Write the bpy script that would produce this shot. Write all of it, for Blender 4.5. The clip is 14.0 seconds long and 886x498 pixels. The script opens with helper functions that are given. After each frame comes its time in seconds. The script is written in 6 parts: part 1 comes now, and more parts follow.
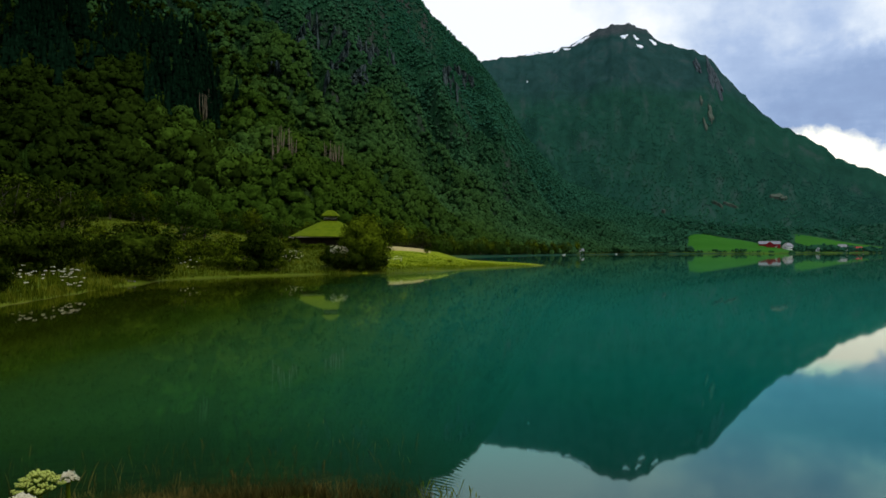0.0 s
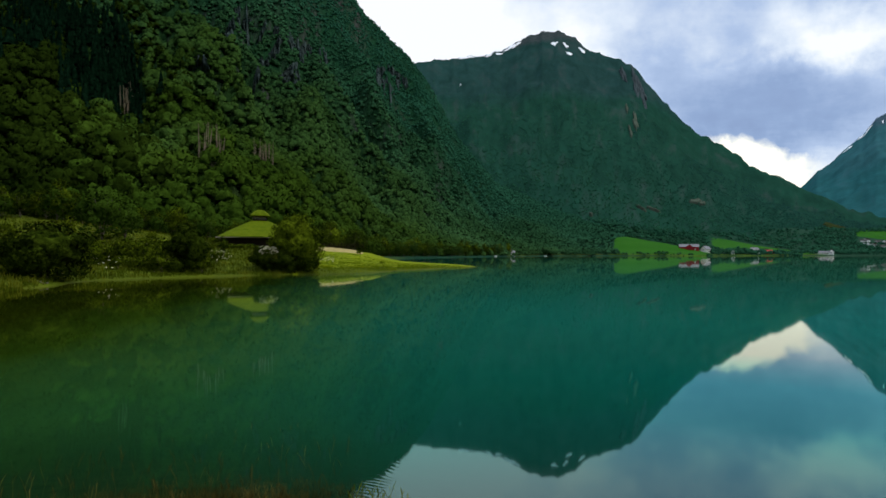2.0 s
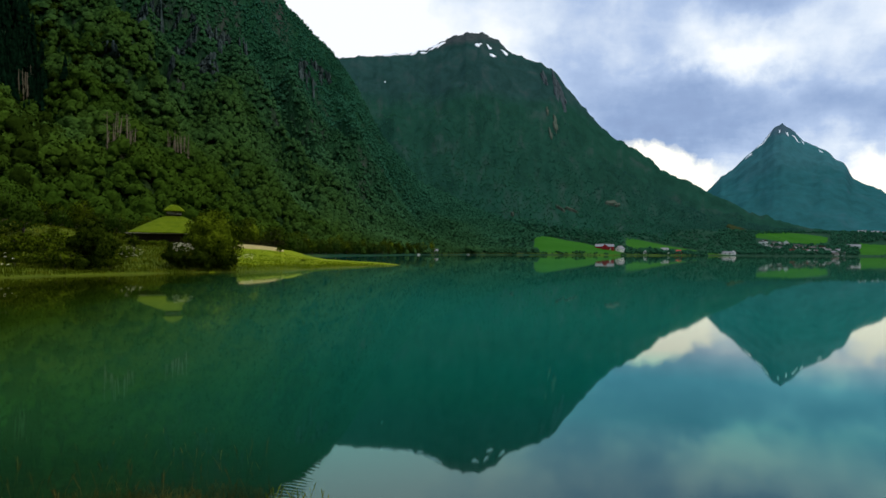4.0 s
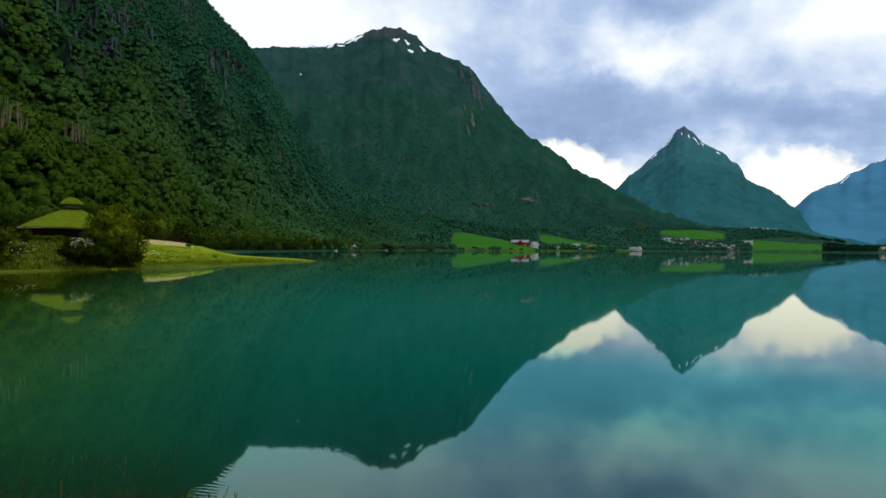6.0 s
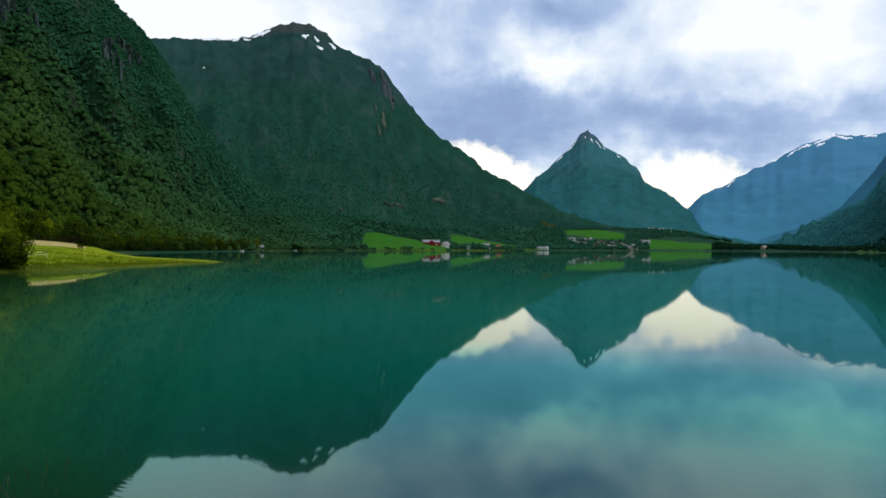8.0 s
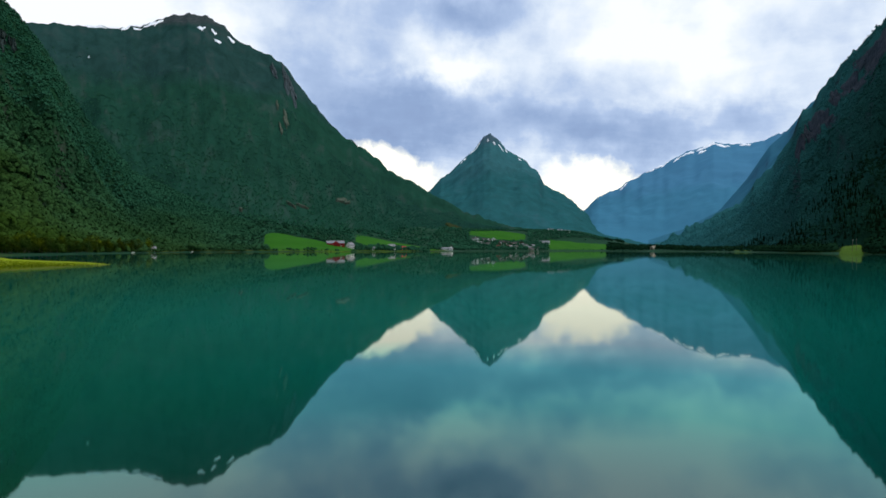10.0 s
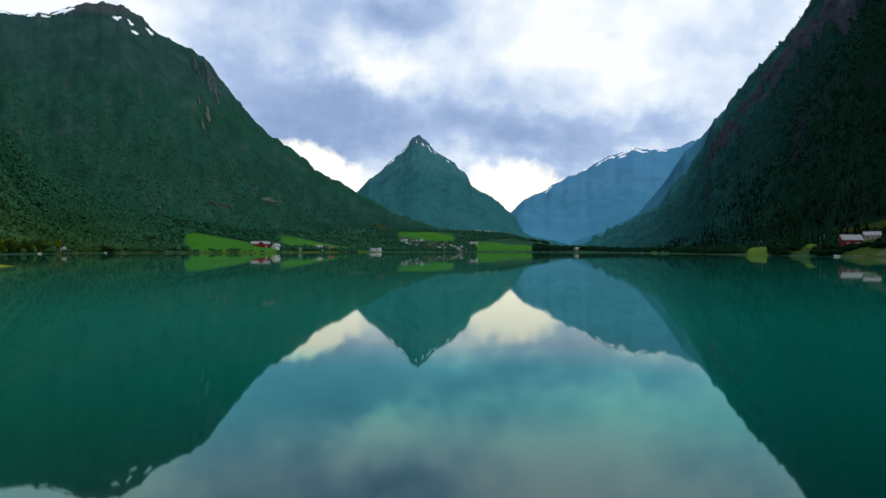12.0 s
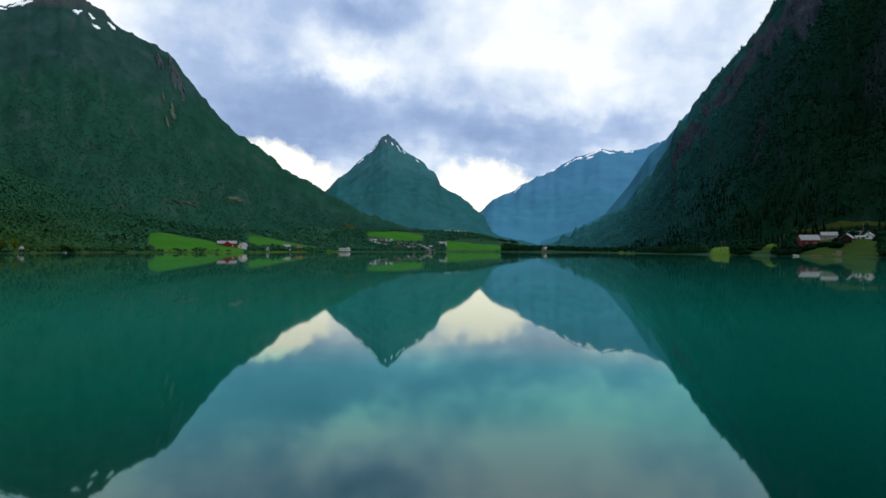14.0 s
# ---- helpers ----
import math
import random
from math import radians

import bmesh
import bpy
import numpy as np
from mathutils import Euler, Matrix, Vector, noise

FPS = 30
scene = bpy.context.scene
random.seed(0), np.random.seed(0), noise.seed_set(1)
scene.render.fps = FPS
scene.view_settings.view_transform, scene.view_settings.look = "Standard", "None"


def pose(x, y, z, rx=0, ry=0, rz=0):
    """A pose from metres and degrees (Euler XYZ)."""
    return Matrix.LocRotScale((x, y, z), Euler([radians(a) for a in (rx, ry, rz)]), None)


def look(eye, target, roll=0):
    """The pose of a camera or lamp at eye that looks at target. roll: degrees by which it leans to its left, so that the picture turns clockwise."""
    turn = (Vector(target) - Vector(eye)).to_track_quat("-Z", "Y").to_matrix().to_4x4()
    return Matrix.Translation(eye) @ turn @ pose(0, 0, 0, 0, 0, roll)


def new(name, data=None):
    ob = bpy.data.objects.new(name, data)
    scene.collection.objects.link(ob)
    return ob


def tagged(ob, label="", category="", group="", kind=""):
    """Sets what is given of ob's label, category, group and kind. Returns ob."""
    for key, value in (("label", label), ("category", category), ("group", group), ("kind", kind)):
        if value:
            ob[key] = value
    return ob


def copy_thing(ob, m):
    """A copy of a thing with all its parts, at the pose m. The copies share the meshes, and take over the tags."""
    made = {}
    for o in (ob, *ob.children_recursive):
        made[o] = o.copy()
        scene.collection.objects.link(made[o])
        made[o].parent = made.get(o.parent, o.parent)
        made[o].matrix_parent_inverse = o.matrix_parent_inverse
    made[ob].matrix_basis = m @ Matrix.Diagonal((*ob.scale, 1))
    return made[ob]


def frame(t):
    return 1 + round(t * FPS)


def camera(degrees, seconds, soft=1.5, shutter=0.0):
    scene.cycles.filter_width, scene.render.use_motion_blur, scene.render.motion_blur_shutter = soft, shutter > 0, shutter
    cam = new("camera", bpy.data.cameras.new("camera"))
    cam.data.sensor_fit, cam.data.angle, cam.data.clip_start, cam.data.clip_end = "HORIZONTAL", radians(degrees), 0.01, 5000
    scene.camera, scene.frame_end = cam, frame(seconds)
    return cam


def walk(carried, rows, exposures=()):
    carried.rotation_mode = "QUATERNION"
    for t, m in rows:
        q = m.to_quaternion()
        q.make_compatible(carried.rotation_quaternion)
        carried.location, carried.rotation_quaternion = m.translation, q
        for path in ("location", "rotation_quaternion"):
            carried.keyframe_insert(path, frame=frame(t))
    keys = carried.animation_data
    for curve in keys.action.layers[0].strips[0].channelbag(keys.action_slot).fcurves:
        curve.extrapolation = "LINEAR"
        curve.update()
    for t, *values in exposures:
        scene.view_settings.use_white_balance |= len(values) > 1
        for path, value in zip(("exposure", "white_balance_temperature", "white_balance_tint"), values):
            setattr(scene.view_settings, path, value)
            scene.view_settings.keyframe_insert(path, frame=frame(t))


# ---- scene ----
# ---------------------------------------------------------------- camera
EYE = Vector((0.0, 0.0, 3.0))
cam = camera(69.0, 14.0, soft=1.6)
# seconds, bearing, pitch, lean (degrees; bearings run clockwise from +y)
PAN = [
    (0.0, 0.0, 0.23, -0.15), (0.5, 1.41, 0.31, -0.14), (1.0, 2.89, 0.35, -0.08), (1.5, 4.41, 0.35, -0.01),
    (2.0, 5.97, 0.34, 0.10), (2.5, 7.6, 0.37, 0.15), (3.0, 9.27, 0.36, 0.28), (5.5, 18.25, -0.06, 0.47),
    (6.0, 20.06, -0.10, 0.44), (6.5, 21.89, -0.09, 0.41), (7.0, 23.8, -0.07, 0.32), (7.5, 25.8, -0.06, 0.26),
    (8.0, 27.9, -0.06, 0.24), (8.5, 30.01, -0.05, 0.16), (9.0, 32.14, -0.03, 0.14), (11.5, 41.49, 0.12, 0.07),
    (12.0, 42.66, 0.14, 0.14), (12.5, 43.5, 0.17, 0.16), (13.0, 44.33, 0.19, 0.19), (13.5, 44.97, 0.20, 0.20),
    (14.0, 45.39, 0.12, 0.16)]


def aim(bearing, pitch):
    a, e = radians(bearing), radians(pitch)
    return EYE + Vector((math.sin(a) * math.cos(e), math.cos(a) * math.cos(e), math.sin(e)))


walk(cam, [(t, look(EYE, aim(b, p), r)) for t, b, p, r in PAN])

# ---------------------------------------------------------------- sky and sun
SUN_BEARING, SUN_HEIGHT = 112.0, 56.0


def links(tree, *pairs):
    for a, b in pairs:
        tree.links.new(a, b)


def mth(tree, op, a, b=None, clamp=False):
    n = tree.nodes.new("ShaderNodeMath")
    n.operation, n.use_clamp = op, clamp
    for k, v in ((0, a), (1, b)):
        if v is None:
            continue
        if isinstance(v, (int, float)):
            n.inputs[k].default_value = v
        else:
            tree.links.new(v, n.inputs[k])
    return n.outputs[0]


def ramp(tree, fac, stops):
    n = tree.nodes.new("ShaderNodeValToRGB")
    els = n.color_ramp.elements
    while len(els) < len(stops):
        els.new(0.5)
    for e, (p, c) in zip(els, stops):
        e.position, e.color = p, (*c, 1) if len(c) == 3 else c
    tree.links.new(fac, n.inputs[0])
    return n.outputs[0]


def mixc(tree, fac, a, b, blend="MIX"):
    n = tree.nodes.new("ShaderNodeMix")
    n.data_type, n.blend_type = "RGBA", blend
    for sock, v in ((n.inputs[0], fac), (n.inputs[6], a), (n.inputs[7], b)):
        if isinstance(v, (int, float)):
            sock.default_value = v
        elif isinstance(v, tuple):
            sock.default_value = (*v, 1)
        else:
            tree.links.new(v, sock)
    return n.outputs[2]


def noise_tex(tree, vec, scale, detail=5.0, rough=0.55, dist=0.0):
    n = tree.nodes.new("ShaderNodeTexNoise")
    n.inputs["Scale"].default_value, n.inputs["Detail"].default_value = scale, detail
    n.inputs["Roughness"].default_value, n.inputs["Distortion"].default_value = rough, dist
    if vec is not None:
        tree.links.new(vec, n.inputs["Vector"])
    return n


def way(bearing, height):
    a, e = radians(bearing), radians(height)
    return Vector((math.sin(a) * math.cos(e), math.cos(a) * math.cos(e), math.sin(e)))


def bank(tr, vec, b, h, w, k, amount):
    """A soft-edged bank of cloud at a bearing and height."""
    d = way(b, h)
    right = Vector((math.cos(radians(b)), -math.sin(radians(b)), 0))
    up = right.cross(d)
    acc = None
    for axis, size in ((right, w), (up, k)):
        dot = tr.nodes.new("ShaderNodeVectorMath")
        dot.operation = "DOT_PRODUCT"
        tr.links.new(vec, dot.inputs[0])
        dot.inputs[1].default_value = axis
        q = mth(tr, "POWER", mth(tr, "ABSOLUTE", mth(tr, "DIVIDE", mth(tr, "SUBTRACT", dot.outputs["Value"], axis.dot(d)), math.sin(radians(size)))), 2.0)
        acc = q if acc is None else mth(tr, "ADD", acc, q)
    return mth(tr, "MULTIPLY", mth(tr, "EXPONENT", mth(tr, "MULTIPLY", acc, -1.0)), amount)


def build_sky():
    world = bpy.data.worlds.new("overcast_sky")
    scene.world = world
    world.use_nodes = True
    tr = world.node_tree
    tr.nodes.clear()
    out, bg = tr.nodes.new("ShaderNodeOutputWorld"), tr.nodes.new("ShaderNodeBackground")
    co = tr.nodes.new("ShaderNodeTexCoord").outputs["Generated"]
    sky = tr.nodes.new("ShaderNodeTexSky")
    sky.sky_type, sky.sun_disc = "NISHITA", False
    sky.sun_elevation, sky.sun_rotation = radians(SUN_HEIGHT), radians(SUN_BEARING)
    # the cloud deck as a flat layer overhead
    sep = tr.nodes.new("ShaderNodeSeparateXYZ")
    tr.links.new(co, sep.inputs[0])
    zz = mth(tr, "ADD", mth(tr, "MAXIMUM", sep.outputs[2], 0.0), 0.10)
    flat = tr.nodes.new("ShaderNodeCombineXYZ")
    links(tr, (mth(tr, "DIVIDE", sep.outputs[0], zz), flat.inputs[0]), (mth(tr, "DIVIDE", sep.outputs[1], zz), flat.inputs[1]))
    big = noise_tex(tr, flat.outputs[0], 1.1, 9, 0.60, 0.8).outputs[0]
    fine = noise_tex(tr, flat.outputs[0], 3.1, 7, 0.6, 0.4).outputs[0]
    # uneven edges of the cloud banks
    warp = noise_tex(tr, co, 7.0, 6, 0.6)
    wv = tr.nodes.new("ShaderNodeVectorMath")
    wv.operation = "MULTIPLY_ADD"
    tr.links.new(warp.outputs["Color"], wv.inputs[0])
    wv.inputs[1].default_value = (0.20, 0.20, 0.13)
    sh = tr.nodes.new("ShaderNodeVectorMath")
    sh.operation = "ADD"
    tr.links.new(co, sh.inputs[0])
    sh.inputs[1].default_value = (-0.10, -0.10, -0.065)
    tr.links.new(sh.outputs[0], wv.inputs[2])
    puff = ramp(tr, noise_tex(tr, co, 4.6, 6, 0.50, 0.0).outputs[0], [(0.36, (0, 0, 0)), (0.64, (1, 1, 1))])
    curl = noise_tex(tr, co, 13.0, 8, 0.55, 0.2).outputs[0]
    total = mth(tr, "ADD", mth(tr, "MULTIPLY", mth(tr, "SUBTRACT", big, 0.5), 0.45),
                mth(tr, "MULTIPLY", mth(tr, "SUBTRACT", fine, 0.5), 0.25))
    total = mth(tr, "ADD", total, mth(tr, "MULTIPLY", mth(tr, "SUBTRACT", puff, 0.5), 0.42))
    total = mth(tr, "ADD", total, mth(tr, "MULTIPLY", mth(tr, "SUBTRACT", curl, 0.5), 0.42))
    total = mth(tr, "ADD", total, 0.74)
    # cloud banks: bearing, height, width, rise (degrees), lightness
    for b, h, w, k, amount in CLOUDS:
        lump = bank(tr, wv.outputs[0], b, h, w, k, amount)
        total = mth(tr, "ADD", total, lump)
    cloud = ramp(tr, total, [(0.0, (0.22, 0.30, 0.52)), (0.30, (0.30, 0.42, 0.67)), (0.55, (0.46, 0.59, 0.84)), (0.78, (0.77, 0.87, 1.01)), (1.0, (1.03, 1.07, 1.11))])
    # thin bright cloud low down, over the far valley
    low_sum = None
    for b, h, w, k, amount in ((29.8, 6.3, 7.5, 2.4, 1.0), (48.4, 4.6, 5.4, 3.0, 1.0)):
        lump = bank(tr, wv.outputs[0], b, h, w, k, amount)
        low_sum = lump if low_sum is None else mth(tr, "ADD", low_sum, lump)
    lowmask = ramp(tr, low_sum, [(0.28, (0, 0, 0)), (0.50, (1, 1, 1))])
    cloud = mixc(tr, lowmask, cloud, (1.22, 1.20, 1.06))
    nis = mixc(tr, 1.0, sky.outputs[0], (0.10, 0.10, 0.10), "MULTIPLY")
    both = mixc(tr, 0.94, nis, cloud)
    links(tr, (both, bg.inputs[0]), (bg.outputs[0], out.inputs[0]))
    bg.inputs[1].default_value = 1.0


CLOUDS = [
    (6, 19, 13, 5, 0.36), (31, 13, 8, 4.0, -0.40), (43, 10.6, 14, 2.6, -0.42), (37.5, 15.2, 4.5, 1.5, 0.45), (38, 20, 6, 1.8, -0.34),
    (50, 14.5, 6, 1.5, -0.15), (61, 19, 12, 5, 0.24), (47, 19, 4, 1.5, 0.12), (56, 10, 9, 2.0, -0.35), (72, 12, 12, 5, 0.15), (25, 17, 5, 3, -0.12)]
build_sky()

sun = new("sun", bpy.data.lights.new("sun", "SUN"))
sun.data.energy, sun.data.angle, sun.data.color = 1.5, radians(12), (1.0, 0.95, 0.86)
sun.matrix_world = look(way(SUN_BEARING, SUN_HEIGHT) * 100, (0, 0, 0))


# ---------------------------------------------------------------- materials
def base_mat(name, rough=0.7, spec=0.3):
    m = bpy.data.materials.new(name)
    m.use_nodes = True
    b = m.node_tree.nodes["Principled BSDF"]
    b.inputs["Roughness"].default_value = rough
    b.inputs["Specular IOR Level"].default_value = spec
    return m, m.node_tree, b


def place_of(tr):
    return tr.nodes.new("ShaderNodeNewGeometry").outputs["Position"]


def bump(tr, bsdf, height, strength, distance):
    n = tr.nodes.new("ShaderNodeBump")
    n.inputs["Strength"].default_value, n.inputs["Distance"].default_value = strength, distance
    links(tr, (height, n.inputs["Height"]), (n.outputs[0], bsdf.inputs["Normal"]))


def plain(name, col, rough=0.6, vary=0.25, scale=3.0, spec=0.3, metal=0.0):
    """A painted, sawn or cast surface with stains at two scales."""
    m, tr, b = base_mat(name, rough, spec)
    pos = tr.nodes.new("ShaderNodeTexCoord").outputs["Object"]
    n1, n2 = noise_tex(tr, pos, scale, 5).outputs[0], noise_tex(tr, pos, scale * 9, 3).outputs[0]
    f = mth(tr, "ADD", mth(tr, "MULTIPLY", n1, 0.65), mth(tr, "MULTIPLY", n2, 0.35))
    lo, hi = tuple(c * (1 - vary) for c in col), tuple(min(1, c * (1 + vary)) for c in col)
    links(tr, (ramp(tr, f, [(0.3, lo), (0.7, hi)]), b.inputs["Base Color"]))
    b.inputs["Metallic"].default_value = metal
    bump(tr, b, n2, 0.2, 0.02)
    return m


def streaked(name, dark, light):
    """Bare rock with upright stains and cracks."""
    m, tr, b = base_mat(name, 0.95, 0.05)
    mp = tr.nodes.new("ShaderNodeMapping")
    mp.inputs["Scale"].default_value = (1, 1, 0.16)
    tr.links.new(place_of(tr), mp.inputs[0])
    n1, n2 = noise_tex(tr, mp.outputs[0], 0.16, 6, 0.7).outputs[0], noise_tex(tr, place_of(tr), 0.05, 4, 0.6).outputs[0]
    links(tr, (ramp(tr, mth(tr, "ADD", mth(tr, "MULTIPLY", n1, 0.6), mth(tr, "MULTIPLY", n2, 0.4)), [(0.38, dark), (0.62, light)]), b.inputs["Base Color"]))
    bump(tr, b, n1, 0.8, 3.0)
    return m


def leaf_mat(name, dark, light, rough_relief=True, size=1.0, grain=2.2, beyond=None, along=None):
    m, tr, b = base_mat(name, 0.9, 0.0)
    geo = tr.nodes.new("ShaderNodeNewGeometry")
    tint = tr.nodes.new("ShaderNodeAttribute")
    tint.attribute_name = "tint"
    rnd = mth(tr, "ADD", mth(tr, "MULTIPLY", tint.outputs["Fac"], 0.7), mth(tr, "MULTIPLY", geo.outputs["Random Per Island"], 0.3))
    n1 = noise_tex(tr, geo.outputs["Position"], size, 4, 0.65).outputs[0]
    n2 = noise_tex(tr, geo.outputs["Position"], 0.010, 4, 0.6).outputs[0]
    part_of = lambda v, k: mth(tr, "MULTIPLY", mth(tr, "SUBTRACT", v, 0.5), k)
    f = mth(tr, "ADD", mth(tr, "ADD", part_of(rnd, 0.5), 0.5), mth(tr, "ADD", part_of(n1, grain), part_of(n2, 1.5)))
    col = ramp(tr, f, [(0.20, dark), (0.86, light)])
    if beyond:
        # haze painted into leaf colour: distances of the change, darker and lighter leaf
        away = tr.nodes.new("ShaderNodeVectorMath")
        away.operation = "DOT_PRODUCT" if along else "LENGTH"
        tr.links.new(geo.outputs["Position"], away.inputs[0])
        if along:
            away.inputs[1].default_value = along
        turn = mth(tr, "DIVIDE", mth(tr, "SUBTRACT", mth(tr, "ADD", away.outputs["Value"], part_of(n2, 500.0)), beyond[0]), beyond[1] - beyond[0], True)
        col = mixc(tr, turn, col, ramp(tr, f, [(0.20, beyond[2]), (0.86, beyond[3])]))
    links(tr, (col, b.inputs["Base Color"]))
    if rough_relief:
        bump(tr, b, n1, 0.9, 0.5 / size)
    return m


def fall_line(tr, pos):
    """Places along and across the fall line of slopes that ring the lake, drawn out down the slope."""
    sep = tr.nodes.new("ShaderNodeSeparateXYZ")
    tr.links.new(pos, sep.inputs[0])
    run = tr.nodes.new("ShaderNodeVectorMath")
    run.operation = "LENGTH"
    tr.links.new(pos, run.inputs[0])
    out = tr.nodes.new("ShaderNodeCombineXYZ")
    links(tr, (mth(tr, "MULTIPLY", mth(tr, "ARCTAN2", sep.outputs[0], sep.outputs[1]), 1800.0), out.inputs[0]),
          (mth(tr, "MULTIPLY", run.outputs["Value"], 0.30), out.inputs[1]), (mth(tr, "MULTIPLY", sep.outputs[2], 0.45), out.inputs[2]))
    return out.outputs[0]


def slope_mat(name, low, high, rock, treeline, bare, grain=0.02, depth=0.5, relief=14.0, beyond=None, streak=0.15, along=None):
    """Wooded lower slopes, heath above the treeline, and bare rock where it is steep or near the top."""
    m, tr, b = base_mat(name, 0.95, 0.0)
    geo = tr.nodes.new("ShaderNodeNewGeometry")
    sp, sn = tr.nodes.new("ShaderNodeSeparateXYZ"), tr.nodes.new("ShaderNodeSeparateXYZ")
    links(tr, (geo.outputs["Position"], sp.inputs[0]), (geo.outputs["Normal"], sn.inputs[0]))
    grain_pos = fall_line(tr, geo.outputs["Position"])
    fine = noise_tex(tr, grain_pos, grain, 8, 0.65).outputs[0]
    wide = noise_tex(tr, geo.outputs["Position"], 0.004, 5, 0.55).outputs[0]
    tiny = noise_tex(tr, grain_pos, grain * 6, 4, 0.6).outputs[0]
    h = mth(tr, "ADD", sp.outputs[2], mth(tr, "MULTIPLY", mth(tr, "SUBTRACT", wide, 0.5), 260.0))
    up = mth(tr, "DIVIDE", mth(tr, "SUBTRACT", h, treeline), 90.0, True)
    green = mixc(tr, up, low, high)
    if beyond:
        # valley haze painted into the slope colour: distances of the change, colour
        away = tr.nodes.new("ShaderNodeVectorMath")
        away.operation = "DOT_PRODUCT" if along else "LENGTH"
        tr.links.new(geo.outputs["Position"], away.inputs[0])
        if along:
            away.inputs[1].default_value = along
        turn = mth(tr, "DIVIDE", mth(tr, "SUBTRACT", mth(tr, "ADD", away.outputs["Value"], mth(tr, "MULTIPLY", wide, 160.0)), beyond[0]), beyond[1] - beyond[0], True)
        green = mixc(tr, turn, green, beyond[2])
    green = mixc(tr, ramp(tr, fine, [(0.35, (0, 0, 0)), (0.7, (1, 1, 1))]), mixc(tr, depth, green, (0.006, 0.014, 0.008)), green)
    # gullies, rock slabs and strips of scrub running down the fall line
    mp = tr.nodes.new("ShaderNodeMapping")
    mp.inputs["Scale"].default_value = (1, 0.5, 0.5)
    mp.inputs["Rotation"].default_value = (0, 0, radians(22))
    tr.links.new(grain_pos, mp.inputs[0])
    strip = noise_tex(tr, mp.outputs[0], grain * 0.9, 7, 0.62, 0.6).outputs[0]
    green = mixc(tr, mth(tr, "MULTIPLY", ramp(tr, strip, [(0.36, (1, 1, 1)), (0.50, (0, 0, 0))]), streak), green, (0.004, 0.016, 0.013))
    green = mixc(tr, mth(tr, "MULTIPLY", ramp(tr, strip, [(0.54, (0, 0, 0)), (0.70, (1, 1, 1))]), streak), green, rock)
    top = mth(tr, "DIVIDE", mth(tr, "SUBTRACT", h, bare), 70.0, True)
    steep = mth(tr, "MULTIPLY", mth(tr, "SUBTRACT", 0.60, sn.outputs[2]), 5.0, True)
    crag = mth(tr, "MULTIPLY", steep, ramp(tr, fine, [(0.45, (0, 0, 0)), (0.62, (1, 1, 1))]))
    rk = mixc(tr, ramp(tr, tiny, [(0.3, (0, 0, 0)), (0.7, (1, 1, 1))]), tuple(c * 0.45 for c in rock), rock)
    col = mixc(tr, mth(tr, "MAXIMUM", crag, mth(tr, "MULTIPLY", top, ramp(tr, tiny, [(0.3, (0.5, 0.5, 0.5)), (0.6, (1, 1, 1))]))), green, rk)
    links(tr, (col, b.inputs["Base Color"]))
    bump(tr, b, mth(tr, "ADD", fine, mth(tr, "MULTIPLY", tiny, 0.3)), 0.9, relief)
    return m


def grass_mat(name, dark, light, dry, scale=0.25, bed=False):
    m, tr, b = base_mat(name, 0.9, 0.04)
    pos = place_of(tr)
    n1, n2 = noise_tex(tr, pos, scale, 6, 0.6).outputs[0], noise_tex(tr, pos, scale * 14, 3, 0.6).outputs[0]
    f = mth(tr, "ADD", mth(tr, "MULTIPLY", n1, 0.65), mth(tr, "MULTIPLY", n2, 0.35))
    col = ramp(tr, f, [(0.28, dark), (0.55, light), (0.78, dry)])
    if bed:
        away = tr.nodes.new("ShaderNodeVectorMath")
        away.operation = "LENGTH"
        tr.links.new(pos, away.inputs[0])
        scrub = ramp(tr, f, [(0.3, (0.006, 0.032, 0.017)), (0.6, (0.011, 0.052, 0.026)), (0.8, (0.018, 0.066, 0.027))])
        col = mixc(tr, mth(tr, "DIVIDE", mth(tr, "SUBTRACT", away.outputs["Value"], 250.0), 120.0, True), col, scrub)
        sp = tr.nodes.new("ShaderNodeSeparateXYZ")
        tr.links.new(pos, sp.inputs[0])
        silt = ramp(tr, n2, [(0.3, (0.030, 0.026, 0.007)), (0.7, (0.095, 0.076, 0.022))])
        col = mixc(tr, mth(tr, "MULTIPLY", mth(tr, "SUBTRACT", 0.03, sp.outputs[2]), 25.0, True), col, silt)
    links(tr, (col, b.inputs["Base Color"]))
    bump(tr, b, n2, 0.5, 0.15)
    return m


